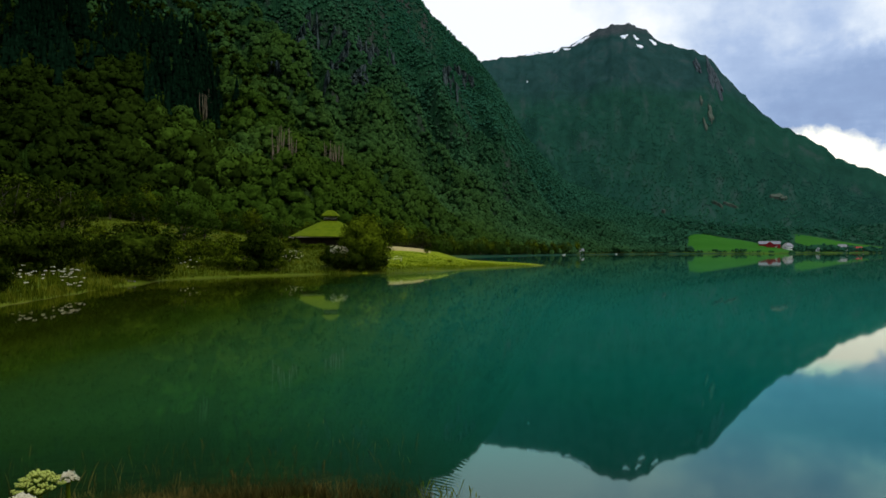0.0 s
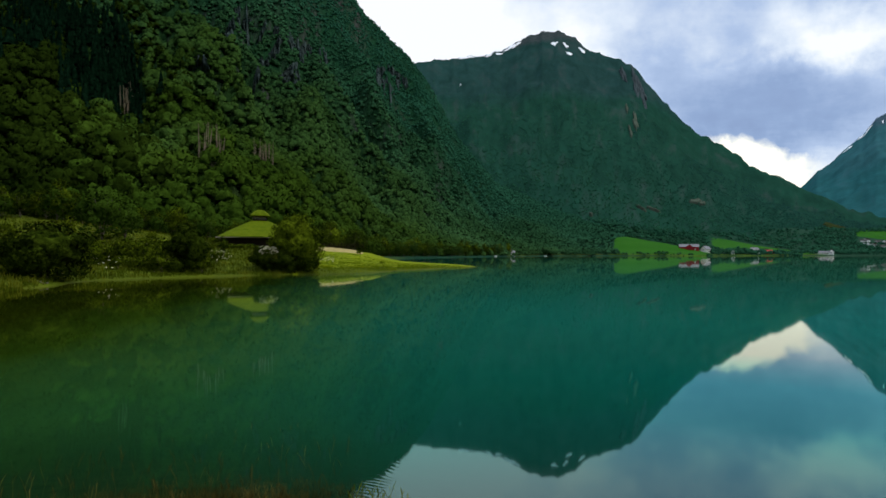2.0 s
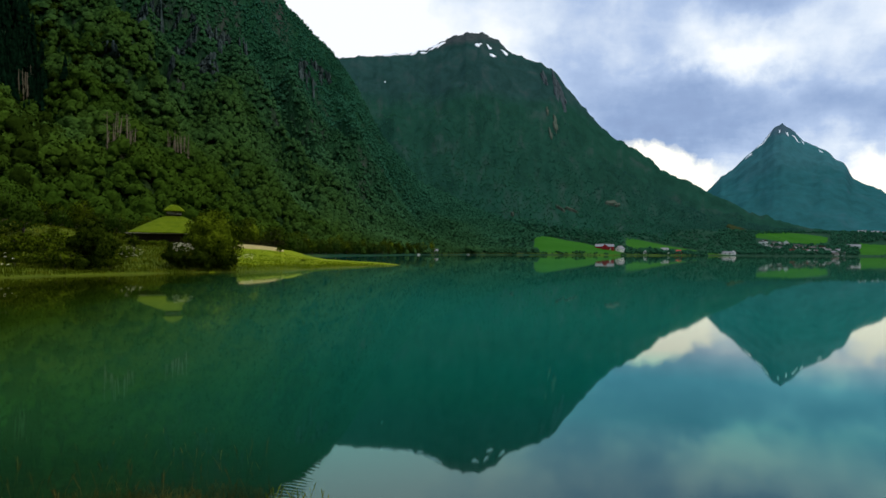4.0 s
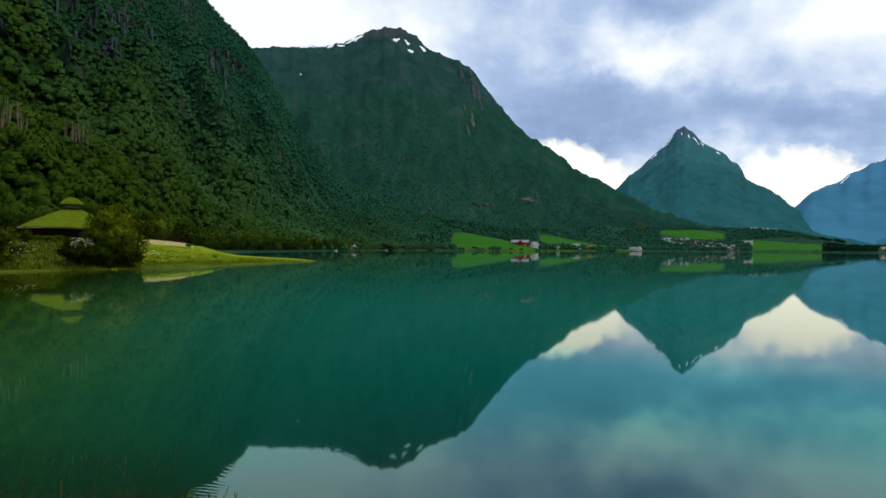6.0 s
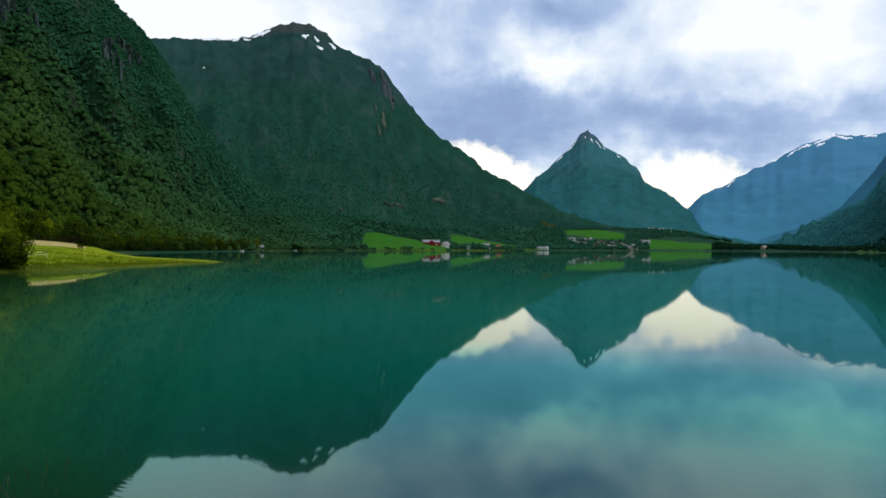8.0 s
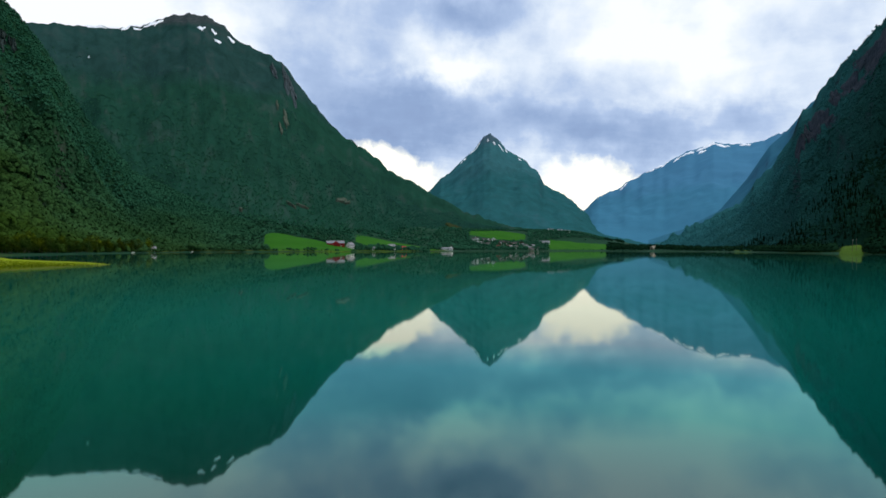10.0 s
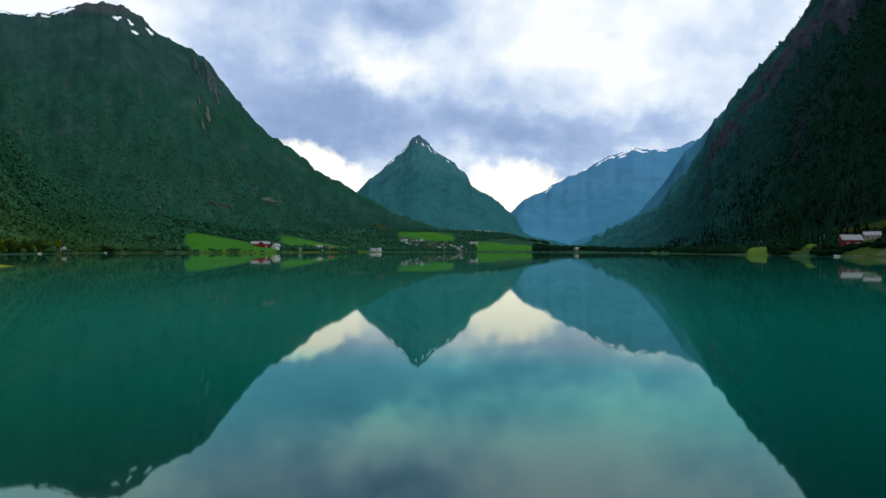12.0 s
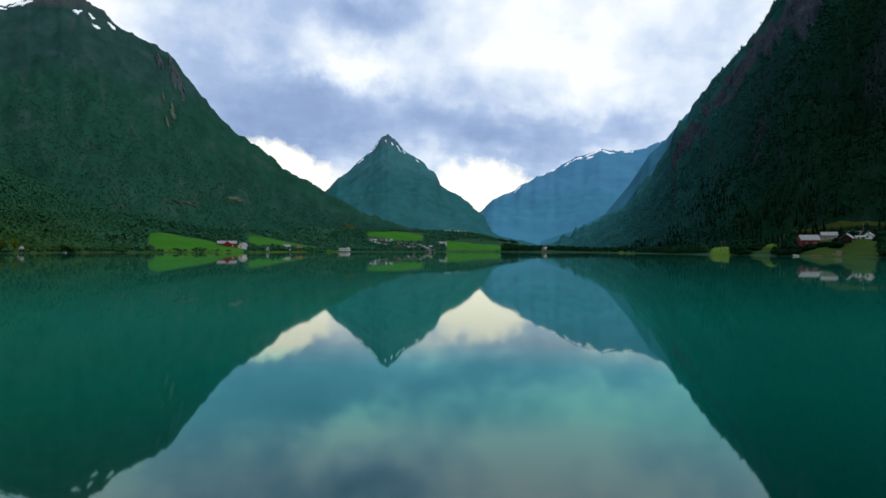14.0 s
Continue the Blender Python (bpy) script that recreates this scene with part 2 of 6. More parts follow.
def water_mat():
    """Still glacial water: a tinted mirror coat over cloudy teal, clear and brown over the shallows at the near bank.
    """
    m = bpy.data.materials.new("glacial_water")
    m.use_nodes = True
    tr = m.node_tree
    tr.nodes.clear()
    out = tr.nodes.new("ShaderNodeOutputMaterial")
    pos = place_of(tr)
    sep = tr.nodes.new("ShaderNodeSeparateXYZ")
    tr.links.new(pos, sep.inputs[0])
    # the silted shelf beside the bank, and the clear shallows by the near edge
    wob = noise_tex(tr, pos, 0.07, 4, 0.55).outputs[0]
    shelf = mth(tr, "ADD", sep.outputs[0], mth(tr, "MULTIPLY", mth(tr, "SUBTRACT", wob, 0.5), 9.0))
    deep = ramp(tr, mth(tr, "DIVIDE", mth(tr, "ADD", shelf, 21.0), 36.0, True), [(0.28, (0, 0, 0)), (0.44, (0.25, 0.25, 0.25)), (0.62, (0.85, 0.85, 0.85)), (0.80, (1, 1, 1))])
    ln = tr.nodes.new("ShaderNodeVectorMath")
    ln.operation = "DISTANCE"
    tr.links.new(pos, ln.inputs[0])
    ln.inputs[1].default_value = (-4.5, 4.5, 0.0)
    murk = ramp(tr, mth(tr, "DIVIDE", mth(tr, "ADD", ln.outputs["Value"], mth(tr, "MULTIPLY", mth(tr, "SUBTRACT", wob, 0.5), 5.0)), 20.0), [(0.12, (0.25, 0.25, 0.25)), (0.36, (1, 1, 1))])
    silt = noise_tex(tr, pos, 0.02, 4, 0.5).outputs[0]
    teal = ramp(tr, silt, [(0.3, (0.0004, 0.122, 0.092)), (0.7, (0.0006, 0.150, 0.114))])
    # shelf green: shallow water, plus the hillside's reflection painted in
    shelf_col = ramp(tr, mth(tr, "DIVIDE", mth(tr, "ADD", shelf, 19.0), 22.0, True), [(0.15, (0.017, 0.026, 0.001)), (0.85, (0.026, 0.100, 0.009))])
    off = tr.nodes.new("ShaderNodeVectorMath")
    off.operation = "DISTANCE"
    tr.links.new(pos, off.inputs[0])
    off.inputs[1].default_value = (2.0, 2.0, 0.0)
    # shade painted into the teal by distance: darker close to the near bank
    teal_dim = ramp(tr, mth(tr, "DIVIDE", off.outputs["Value"], 60.0, True), [(0.10, (0.20, 0.20, 0.20)), (0.22, (0.56, 0.56, 0.56)), (0.45, (1, 1, 1))])
    # the shelf colour gets a similar painted darkening close in
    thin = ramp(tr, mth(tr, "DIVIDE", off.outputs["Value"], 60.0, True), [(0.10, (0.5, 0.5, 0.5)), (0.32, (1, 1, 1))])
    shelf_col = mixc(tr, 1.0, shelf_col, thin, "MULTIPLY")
    body_col = mixc(tr, deep, shelf_col, mixc(tr, 1.0, teal, teal_dim, "MULTIPLY"))
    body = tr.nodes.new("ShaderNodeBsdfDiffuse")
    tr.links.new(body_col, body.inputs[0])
    clear = tr.nodes.new("ShaderNodeBsdfTransparent")
    clear.inputs[0].default_value = (0.60, 0.58, 0.24, 1)
    inner = tr.nodes.new("ShaderNodeMixShader")
    links(tr, (murk, inner.inputs[0]), (clear.outputs[0], inner.inputs[1]), (body.outputs[0], inner.inputs[2]))
    gloss = tr.nodes.new("ShaderNodeBsdfGlossy")
    gloss.inputs["Roughness"].default_value = 0.027
    # reflection tint painted by distance: near neutral, then teal, warm far out
    gloss_tint = ramp(tr, mth(tr, "DIVIDE", off.outputs["Value"], 40.0, True), [(0.13, (0.74, 0.95, 0.98)), (0.24, (0.40, 1.0, 0.92)), (0.34, (0.44, 1.0, 0.92)), (0.46, (0.98, 0.95, 0.86))])
    tr.links.new(gloss_tint, gloss.inputs["Color"])
    # slack ripples, longer across the view, and a ring of small waves by the bank
    mp = tr.nodes.new("ShaderNodeMapping")
    mp.inputs["Scale"].default_value = (0.35, 0.9, 1)
    mp.inputs["Rotation"].default_value = (0, 0, radians(-25))
    tr.links.new(pos, mp.inputs[0])
    swell = noise_tex(tr, mp.outputs[0], 0.35, 2, 0.45).outputs[0]
    ringd = tr.nodes.new("ShaderNodeVectorMath")
    ringd.operation = "DISTANCE"
    tr.links.new(pos, ringd.inputs[0])
    ringd.inputs[1].default_value = (-0.5, 7.6, 0.0)
    ring = mth(tr, "SINE", mth(tr, "MULTIPLY", mth(tr, "ADD", ringd.outputs["Value"], mth(tr, "ADD", mth(tr, "MULTIPLY", wob, 3.0), mth(tr, "MULTIPLY", noise_tex(tr, pos, 0.9, 3, 0.5).outputs[0], 0.55))), 52.0))
    fade = ramp(tr, mth(tr, "DIVIDE", ringd.outputs["Value"], 4.0), [(0.0, (1, 1, 1)), (0.55, (0, 0, 0))])
    bmp = tr.nodes.new("ShaderNodeBump")
    bmp.inputs["Strength"].default_value, bmp.inputs["Distance"].default_value = 1.0, 1.0
    height = mth(tr, "ADD", mth(tr, "MULTIPLY", swell, 0.00022), mth(tr, "MULTIPLY", mth(tr, "MULTIPLY", ring, fade), 0.0004))
    links(tr, (height, bmp.inputs["Height"]), (bmp.outputs[0], gloss.inputs["Normal"]))
    fr = tr.nodes.new("ShaderNodeFresnel")
    fr.inputs["IOR"].default_value = 1.54
    top = tr.nodes.new("ShaderNodeMixShader")
    links(tr, (fr.outputs[0], top.inputs[0]), (inner.outputs[0], top.inputs[1]), (gloss.outputs[0], top.inputs[2]), (top.outputs[0], out.inputs[0]))
    return m


MAT = {
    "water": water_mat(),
    "ground": grass_mat("meadow_and_scrub", (0.034, 0.056, 0.003), (0.085, 0.115, 0.006), (0.130, 0.130, 0.014), 0.25, True),
    "field": grass_mat("mown_field", (0.014, 0.086, 0.004), (0.022, 0.110, 0.005), (0.036, 0.112, 0.008), 0.02),
    "paddock": grass_mat("rough_paddock", (0.028, 0.070, 0.004), (0.056, 0.108, 0.006), (0.090, 0.122, 0.012), 0.08),
    "olive": grass_mat("olive_pasture", (0.008, 0.015, 0.001), (0.019, 0.029, 0.002), (0.032, 0.038, 0.003), 0.06),
    # grass under the right mountain, with shade painted into its green
    "shade_grass": grass_mat("shaded_shore_grass", (0.007, 0.024, 0.002), (0.017, 0.042, 0.004), (0.036, 0.056, 0.007), 0.05),
    "rough": grass_mat("rough_shore_grass", (0.018, 0.042, 0.004), (0.046, 0.066, 0.007), (0.090, 0.085, 0.022), 0.08),
    "spit": grass_mat("lush_shore_grass", (0.110, 0.160, 0.004), (0.190, 0.240, 0.006), (0.250, 0.260, 0.016), 0.12),
    "turf": grass_mat("roof_turf", (0.055, 0.095, 0.002), (0.105, 0.145, 0.004), (0.140, 0.155, 0.010), 0.8),
    "gravel": plain("pale_gravel", (0.36, 0.29, 0.10), 0.9, 0.3, 1.0),
    # from 330 m out the slope colour takes on painted haze
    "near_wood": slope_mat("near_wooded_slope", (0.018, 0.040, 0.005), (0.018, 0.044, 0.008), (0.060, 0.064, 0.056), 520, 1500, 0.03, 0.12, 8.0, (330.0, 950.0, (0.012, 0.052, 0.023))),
    # the broad mountain's teal is haze painted into its base colour
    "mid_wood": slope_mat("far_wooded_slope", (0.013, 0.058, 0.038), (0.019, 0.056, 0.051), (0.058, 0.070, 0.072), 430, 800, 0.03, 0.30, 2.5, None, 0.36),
    # haze painted as blue into the base colours of both distant mountains
    "hazed_wood": slope_mat("distant_slope", (0.022, 0.108, 0.118), (0.036, 0.130, 0.146), (0.070, 0.108, 0.142), 380, 650, 0.03, 0.30, 3.0),
    "hazed_rock": slope_mat("distant_hazed_rock", (0.050, 0.178, 0.275), (0.060, 0.185, 0.300), (0.10, 0.18, 0.28), 300, 700, 0.012, 0.06, 0.5, None, 0.05),
    # right mountain's shade painted into a darker slope colour, haze teal up the valley
    "shaded_wood": slope_mat("shaded_wooded_slope", (0.0044, 0.0205, 0.0105), (0.0052, 0.0230, 0.0130), (0.024, 0.033, 0.040), 300, 640, 0.03, 0.2, 10.0, (300.0, 900.0, (0.025, 0.118, 0.126)), 0.2, (0, 1, 0)),
    # shoulder colour has haze blue painted in, stronger further off
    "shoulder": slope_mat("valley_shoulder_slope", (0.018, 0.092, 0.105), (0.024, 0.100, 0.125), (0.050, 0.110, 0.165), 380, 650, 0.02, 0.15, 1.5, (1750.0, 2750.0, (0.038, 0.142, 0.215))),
    "bank": plain("brown_stony_bank", (0.060, 0.050, 0.028), 0.95, 0.6, 0.35, 0.05),
    "cliff": streaked("blue_grey_cliff", (0.026, 0.042, 0.045), (0.060, 0.076, 0.084)),
    "snow": plain("old_snow", (0.82, 0.84, 0.88), 0.6, 0.06, 0.05),
    # painted haze turns the leaf colour teal from 330 m out
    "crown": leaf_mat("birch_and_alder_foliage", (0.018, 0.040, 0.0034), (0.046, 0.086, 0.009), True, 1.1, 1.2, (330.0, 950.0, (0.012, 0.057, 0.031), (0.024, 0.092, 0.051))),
    # darker copy of the birch and alder foliage, with shade painted in
    "crown_left_shade": leaf_mat("shaded_left_foliage", (0.0036, 0.0085, 0.0009), (0.020, 0.037, 0.004), True, 1.1, 1.2),
    # far foliage tinted teal, with haze painted into the leaf
    "crown_hazed": leaf_mat("far_hazed_foliage", (0.010, 0.062, 0.034), (0.018, 0.090, 0.048), False, 0.35, 0.8, (1050.0, 1800.0, (0.012, 0.051, 0.043), (0.020, 0.068, 0.057))),
    # foliage darkened with the mountain's painted shade, haze teal up the valley
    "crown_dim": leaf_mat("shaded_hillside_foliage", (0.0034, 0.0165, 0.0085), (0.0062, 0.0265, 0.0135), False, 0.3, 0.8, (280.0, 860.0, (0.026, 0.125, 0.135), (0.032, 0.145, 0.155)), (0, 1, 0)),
    # darker leaf for the shaded shore, its shade put into the colour
    "crown_shore": leaf_mat("shaded_shore_foliage", (0.0030, 0.0140, 0.0070), (0.0090, 0.0330, 0.0150), False, 0.3, 0.8),
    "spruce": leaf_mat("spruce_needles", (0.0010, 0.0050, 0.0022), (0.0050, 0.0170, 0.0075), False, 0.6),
    "leaf": leaf_mat("willow_leaves", (0.010, 0.022, 0.001), (0.115, 0.155, 0.008), True, 1.4),
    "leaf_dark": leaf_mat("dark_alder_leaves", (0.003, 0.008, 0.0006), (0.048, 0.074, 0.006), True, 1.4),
    "bark": plain("grey_bark", (0.11, 0.09, 0.07), 0.9, 0.4, 2.0),
    "dead": plain("bleached_dead_wood", (0.17, 0.135, 0.09), 0.9, 0.3, 1.0, 0.05),
    "blade": leaf_mat("grass_blades", (0.045, 0.065, 0.003), (0.220, 0.220, 0.020), False, 0.5),
    "spit_blade": leaf_mat("bright_grass_blades", (0.090, 0.135, 0.003), (0.230, 0.270, 0.008), False, 0.3),
    "scree": plain("pale_scree", (0.060, 0.078, 0.056), 0.95, 0.4, 0.05, 0.05),
    "crag": streaked("grey_crag", (0.012, 0.026, 0.022), (0.062, 0.086, 0.082)),
    "clearing": plain("felled_clearing", (0.038, 0.044, 0.020), 0.95, 0.5, 0.12, 0.0),
    # darker copy of the grey crag, shade painted into the rock
    "shaded_crag": streaked("shaded_crag", (0.009, 0.015, 0.021), (0.026, 0.036, 0.050)),
    "straw": leaf_mat("dry_grass_stalks", (0.045, 0.036, 0.008), (0.260, 0.180, 0.050), False, 1.0),
    "white_petal": plain("white_blossom", (0.68, 0.62, 0.44), 0.7, 0.12, 20.0),
    "lime_petal": plain("lime_blossom", (0.34, 0.38, 0.07), 0.7, 0.25, 20.0),
    "red": plain("red_barn_paint", (0.30, 0.014, 0.022), 0.6, 0.25, 0.6, 0.1),
    "dull_red": plain("faded_red_paint", (0.16, 0.016, 0.014), 0.7, 0.3, 0.6),
    "orange": plain("orange_red_tiles", (0.30, 0.035, 0.022), 0.7, 0.3, 0.8),
    "white": plain("white_house_paint", (0.80, 0.80, 0.79), 0.5, 0.08, 0.6),
    "slate": plain("pale_slate_roof", (0.22, 0.22, 0.24), 0.7, 0.2, 0.6, 0.15),
    "dark_roof": plain("dark_roof_tiles", (0.07, 0.06, 0.06), 0.7, 0.3, 0.8),
    "brown": plain("tarred_timber", (0.022, 0.015, 0.010), 0.85, 0.35, 1.5, 0.05),
    "board": plain("weathered_board", (0.30, 0.26, 0.20), 0.8, 0.25, 2.0),
    "pane": plain("dark_window_glass", (0.03, 0.035, 0.04), 0.08, 0.1, 1.0, 0.6),
    "stone": plain("grey_fieldstone", (0.13, 0.125, 0.095), 0.9, 0.45, 1.2, 0.1),
}


# ---------------------------------------------------------------- mesh helpers
def xy(bearing, r):
    a = radians(bearing)
    return r * math.sin(a), r * math.cos(a)


def mesh_from(name, verts, faces, mat, smooth=False):
    me = bpy.data.meshes.new(name)
    me.from_pydata(verts, [], faces)
    me.materials.append(mat)
    if smooth:
        me.polygons.foreach_set("use_smooth", [True] * len(me.polygons))
    me.update()
    return me


def mesh_tris(name, v, f, mat, smooth=False):
    """A mesh from arrays of corners and of triangles."""
    me = bpy.data.meshes.new(name)
    me.vertices.add(len(v))
    me.vertices.foreach_set("co", np.ascontiguousarray(v, dtype=np.float32).ravel())
    k = f.shape[1]
    me.loops.add(f.size)
    me.loops.foreach_set("vertex_index", np.ascontiguousarray(f, dtype=np.int32).ravel())
    me.polygons.add(len(f))
    me.polygons.foreach_set("loop_start", np.arange(0, f.size, k, dtype=np.int32))
    if smooth:
        me.polygons.foreach_set("use_smooth", np.ones(len(f), dtype=bool))
    me.materials.append(mat)
    me.update(calc_edges=True)
    return me


def lit_as_volume(me, normals, tint=None):
    """Leaf sprays take the light as the rounded mass that they form."""
    layer = me.attributes.new("custom_normal", "FLOAT_VECTOR", "POINT")
    layer.data.foreach_set("vector", np.ascontiguousarray(normals, dtype=np.float32).ravel())
    layer = me.attributes.new("tint", "FLOAT", "POINT")
    layer.data.foreach_set("value", np.full(len(normals), 0.5, np.float32) if tint is None else np.ascontiguousarray(tint, dtype=np.float32))
    me.update()


def grid_faces(rows, cols, wrap=False):
    i, j = np.meshgrid(np.arange(rows - 1), np.arange(cols if wrap else cols - 1), indexing="ij")
    a = (i * cols + j).ravel()
    b = (i * cols + (j + 1) % cols).ravel()
    return np.stack([a, b, b + cols, a + cols], axis=1)


def part(name, bm, material, parent=None, label=""):
    me = bpy.data.meshes.new(name)
    bm.to_mesh(me)
    bm.free()
    me.materials.append(material)
    ob = new(name, me)
    ob.parent = parent
    if label:
        ob["label"] = label
    return ob


def box(bm, x0, y0, z0, x1, y1, z1, bev=0.0):
    made = bmesh.ops.create_cube(bm, size=1.0)["verts"]
    for v in made:
        v.co = Vector(((x0 + x1) / 2 + v.co.x * (x1 - x0), (y0 + y1) / 2 + v.co.y * (y1 - y0), (z0 + z1) / 2 + v.co.z * (z1 - z0)))
    if bev:
        bmesh.ops.bevel(bm, geom=list({e for v in made for e in v.link_edges}), offset=bev, segments=1, affect="EDGES")
    return bm


def tube(bm, pts, radii, sides=6):
    """A tapered limb along points."""
    rings = []
    for k, (p, r) in enumerate(zip(pts, radii)):
        d = (pts[min(k + 1, len(pts) - 1)] - pts[max(k - 1, 0)]).normalized()
        s = d.orthogonal().normalized()
        u = d.cross(s)
        rings.append([bm.verts.new(p + (s * math.cos(6.2832 * q / sides) + u * math.sin(6.2832 * q / sides)) * r) for q in range(sides)])
    for a, b in zip(rings, rings[1:]):
        for q in range(sides):
            bm.faces.new((a[q], a[(q + 1) % sides], b[(q + 1) % sides], b[q]))
    bm.faces.new(rings[-1])
    bm.faces.new(rings[0][::-1])


def thing(name, where, label, category, group="", turn=0.0, kind=""):
    ob = new(name)
    ob.empty_display_size = 0.2
    ob.matrix_basis = pose(*where, 0, 0, turn)
    return tagged(ob, label, category, group, kind)


# smooth value noise on arrays
LATTICE = np.random.RandomState(5).rand(256, 256)


def vnoise(x, y):
    xi, yi = np.floor(x).astype(int), np.floor(y).astype(int)
    u, v = x - xi, y - yi
    u, v = u * u * (3 - 2 * u), v * v * (3 - 2 * v)
    g = lambda a, b: LATTICE[a % 256, b % 256]
    return (g(xi, yi) * (1 - u) + g(xi + 1, yi) * u) * (1 - v) + (g(xi, yi + 1) * (1 - u) + g(xi + 1, yi + 1) * u) * v - 0.5


def fbm(x, y, octaves=5, gain=0.5):
    out, amp = np.zeros_like(x), 1.0
    for k in range(octaves):
        out += amp * vnoise(x * 2 ** k + 17.3 * k, y * 2 ** k + 9.1 * k)
        amp *= gain
    return out


# ---------------------------------------------------------------- the lake's outline and the ground
# bearing and distance of the shore, round the lake
SHORE = [
    (-80, 9), (-60, 8.2), (-45, 8.0), (-32, 8.2), (-20, 8.0), (-10, 7.8), (0, 7.1), (20, 6), (60, 5.2), (110, 6), (140, 9),
    (150, 60), (125, 240), (100, 320), (84, 390), (77, 415), (70, 520), (65, 700), (60, 1000), (55, 1400), (49, 1450), (43, 1280), (37, 1080),
    (32, 880), (27, 780), (20, 730), (14.5, 640), (11, 540), (7, 430), (2, 345), (-2, 260), (0, 205), (5, 172), (9.6, 141), (7.3, 129),
    (3.3, 112), (-1.2, 95), (-9, 89), (-23, 79), (-26, 66), (-28.5, 57), (-34.5, 44), (-50, 30), (-70, 16)]


def shore_outline():
    pts = np.array([xy(b, r) for b, r in SHORE])
    for _ in range(2):
        nxt = np.roll(pts, -1, axis=0)
        pts = np.stack([0.75 * pts + 0.25 * nxt, 0.25 * pts + 0.75 * nxt], axis=1).reshape(-1, 2)
    return pts


LAKE = shore_outline()


def from_shore(x, y):
    """Distance from the shore: positive on land, negative on the lake."""
    best = np.full(x.shape, 1e18)
    inside = np.zeros(x.shape, dtype=bool)
    for (ax, ay), (bx, by) in zip(LAKE, np.roll(LAKE, -1, axis=0)):
        dx, dy = bx - ax, by - ay
        k = np.clip(((x - ax) * dx + (y - ay) * dy) / (dx * dx + dy * dy), 0, 1)
        best = np.minimum(best, (x - ax - k * dx) ** 2 + (y - ay - k * dy) ** 2)
        if ay != by:
            inside ^= ((ay > y) != (by > y)) & (x < (bx - ax) * (y - ay) / (by - ay) + ax)
    d = np.sqrt(best)
    return np.where(inside, -d, d)


def ground_z(x, y):
    x, y = np.asarray(x, dtype=float), np.asarray(y, dtype=float)
    r = np.hypot(x, y)
    d = from_shore(x, y) + fbm(x / 9, y / 9, 3) * np.clip(r / 60, 0, 1) * 1.6
    dl = np.maximum(d, 0)
    flat = 1 - 0.85 * np.exp(-((np.degrees(np.arctan2(x, y)) - 54.5) / 5.0) ** 2) * (r > 700)
    land = 0.30 * (1 - np.exp(-dl / 1.2)) + 0.085 * np.minimum(dl, 45) + flat * ((0.15 + 0.07 * np.clip((r - 600) / 100, 0, 1)) * np.clip(dl - 45, 0, 205) + 0.04 * np.clip(dl - 250, 0, 900))
    land = land + 0.5 * np.exp(-(r / 6) ** 2) + fbm(x / 5, y / 5, 4) * 0.35 * np.clip(dl / 6, 0, 1)
    land = land + fbm(x / 90, y / 90, 3) * 7 * np.clip((dl - 60) / 120, 0, 1)
    knolls = 7.5 * np.exp(-((x - 468) / 30) ** 2 - ((y - 112) / 34) ** 2) + 5.5 * np.exp(-((x - 572) / 42) ** 2 - ((y - 224) / 42) ** 2) + 7.0 * np.exp(-((x - 500) / 30) ** 2 - ((y - 160) / 30) ** 2)
    land = land + knolls * np.clip(dl / 40, 0, 1)
    land = land * (1 - 0.42 * np.clip((np.degrees(np.arctan2(x, y)) + 0.6) / 3, 0, 1) * (r < 200) * (y > 50))
    land = land + 1.1 * np.exp(-((x + 8.5) / 9) ** 2 - ((y - 143) / 11) ** 2)
    bed = -np.minimum(0.02 + 0.11 * np.maximum(-d, 0), 7.0)
    return np.where(d > 0, land, bed)


def gz(b, r):
    x, y = xy(b, r)
    return float(ground_z(np.array([x]), np.array([y]))[0])


def build_ground():
    bear = np.r_[np.arange(-44, 96, 0.5), np.arange(96, 316, 4.0)]
    rings = np.r_[np.geomspace(0.02, 60, 110), np.linspace(61, 180, 110), np.geomspace(185, 1800, 150), np.geomspace(1840, 4900, 24)]
    a, r = np.meshgrid(np.radians(bear), rings)
    x, y = r * np.sin(a) + 0.3, r * np.cos(a) - 0.4
    z = ground_z(x, y)
    me = mesh_tris("ground", np.stack([x, y, z], -1).reshape(-1, 3), grid_faces(len(rings), len(bear), True), MAT["ground"], True)
    tagged(new("ground", me), "grassy lake shore and valley floor with scrub", "ground", kind="structure")
    n = 128
    a = np.linspace(0, 2 * np.pi, n, endpoint=False)
    rings = np.array([0.5, 4, 10, 30, 100, 300, 900, 1800])
    v = np.stack([np.outer(rings, np.sin(a)), np.outer(rings, np.cos(a)), np.zeros((len(rings), n))], -1).reshape(-1, 3)
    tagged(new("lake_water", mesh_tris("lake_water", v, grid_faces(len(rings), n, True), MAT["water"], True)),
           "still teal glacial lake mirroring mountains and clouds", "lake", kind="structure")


build_ground()


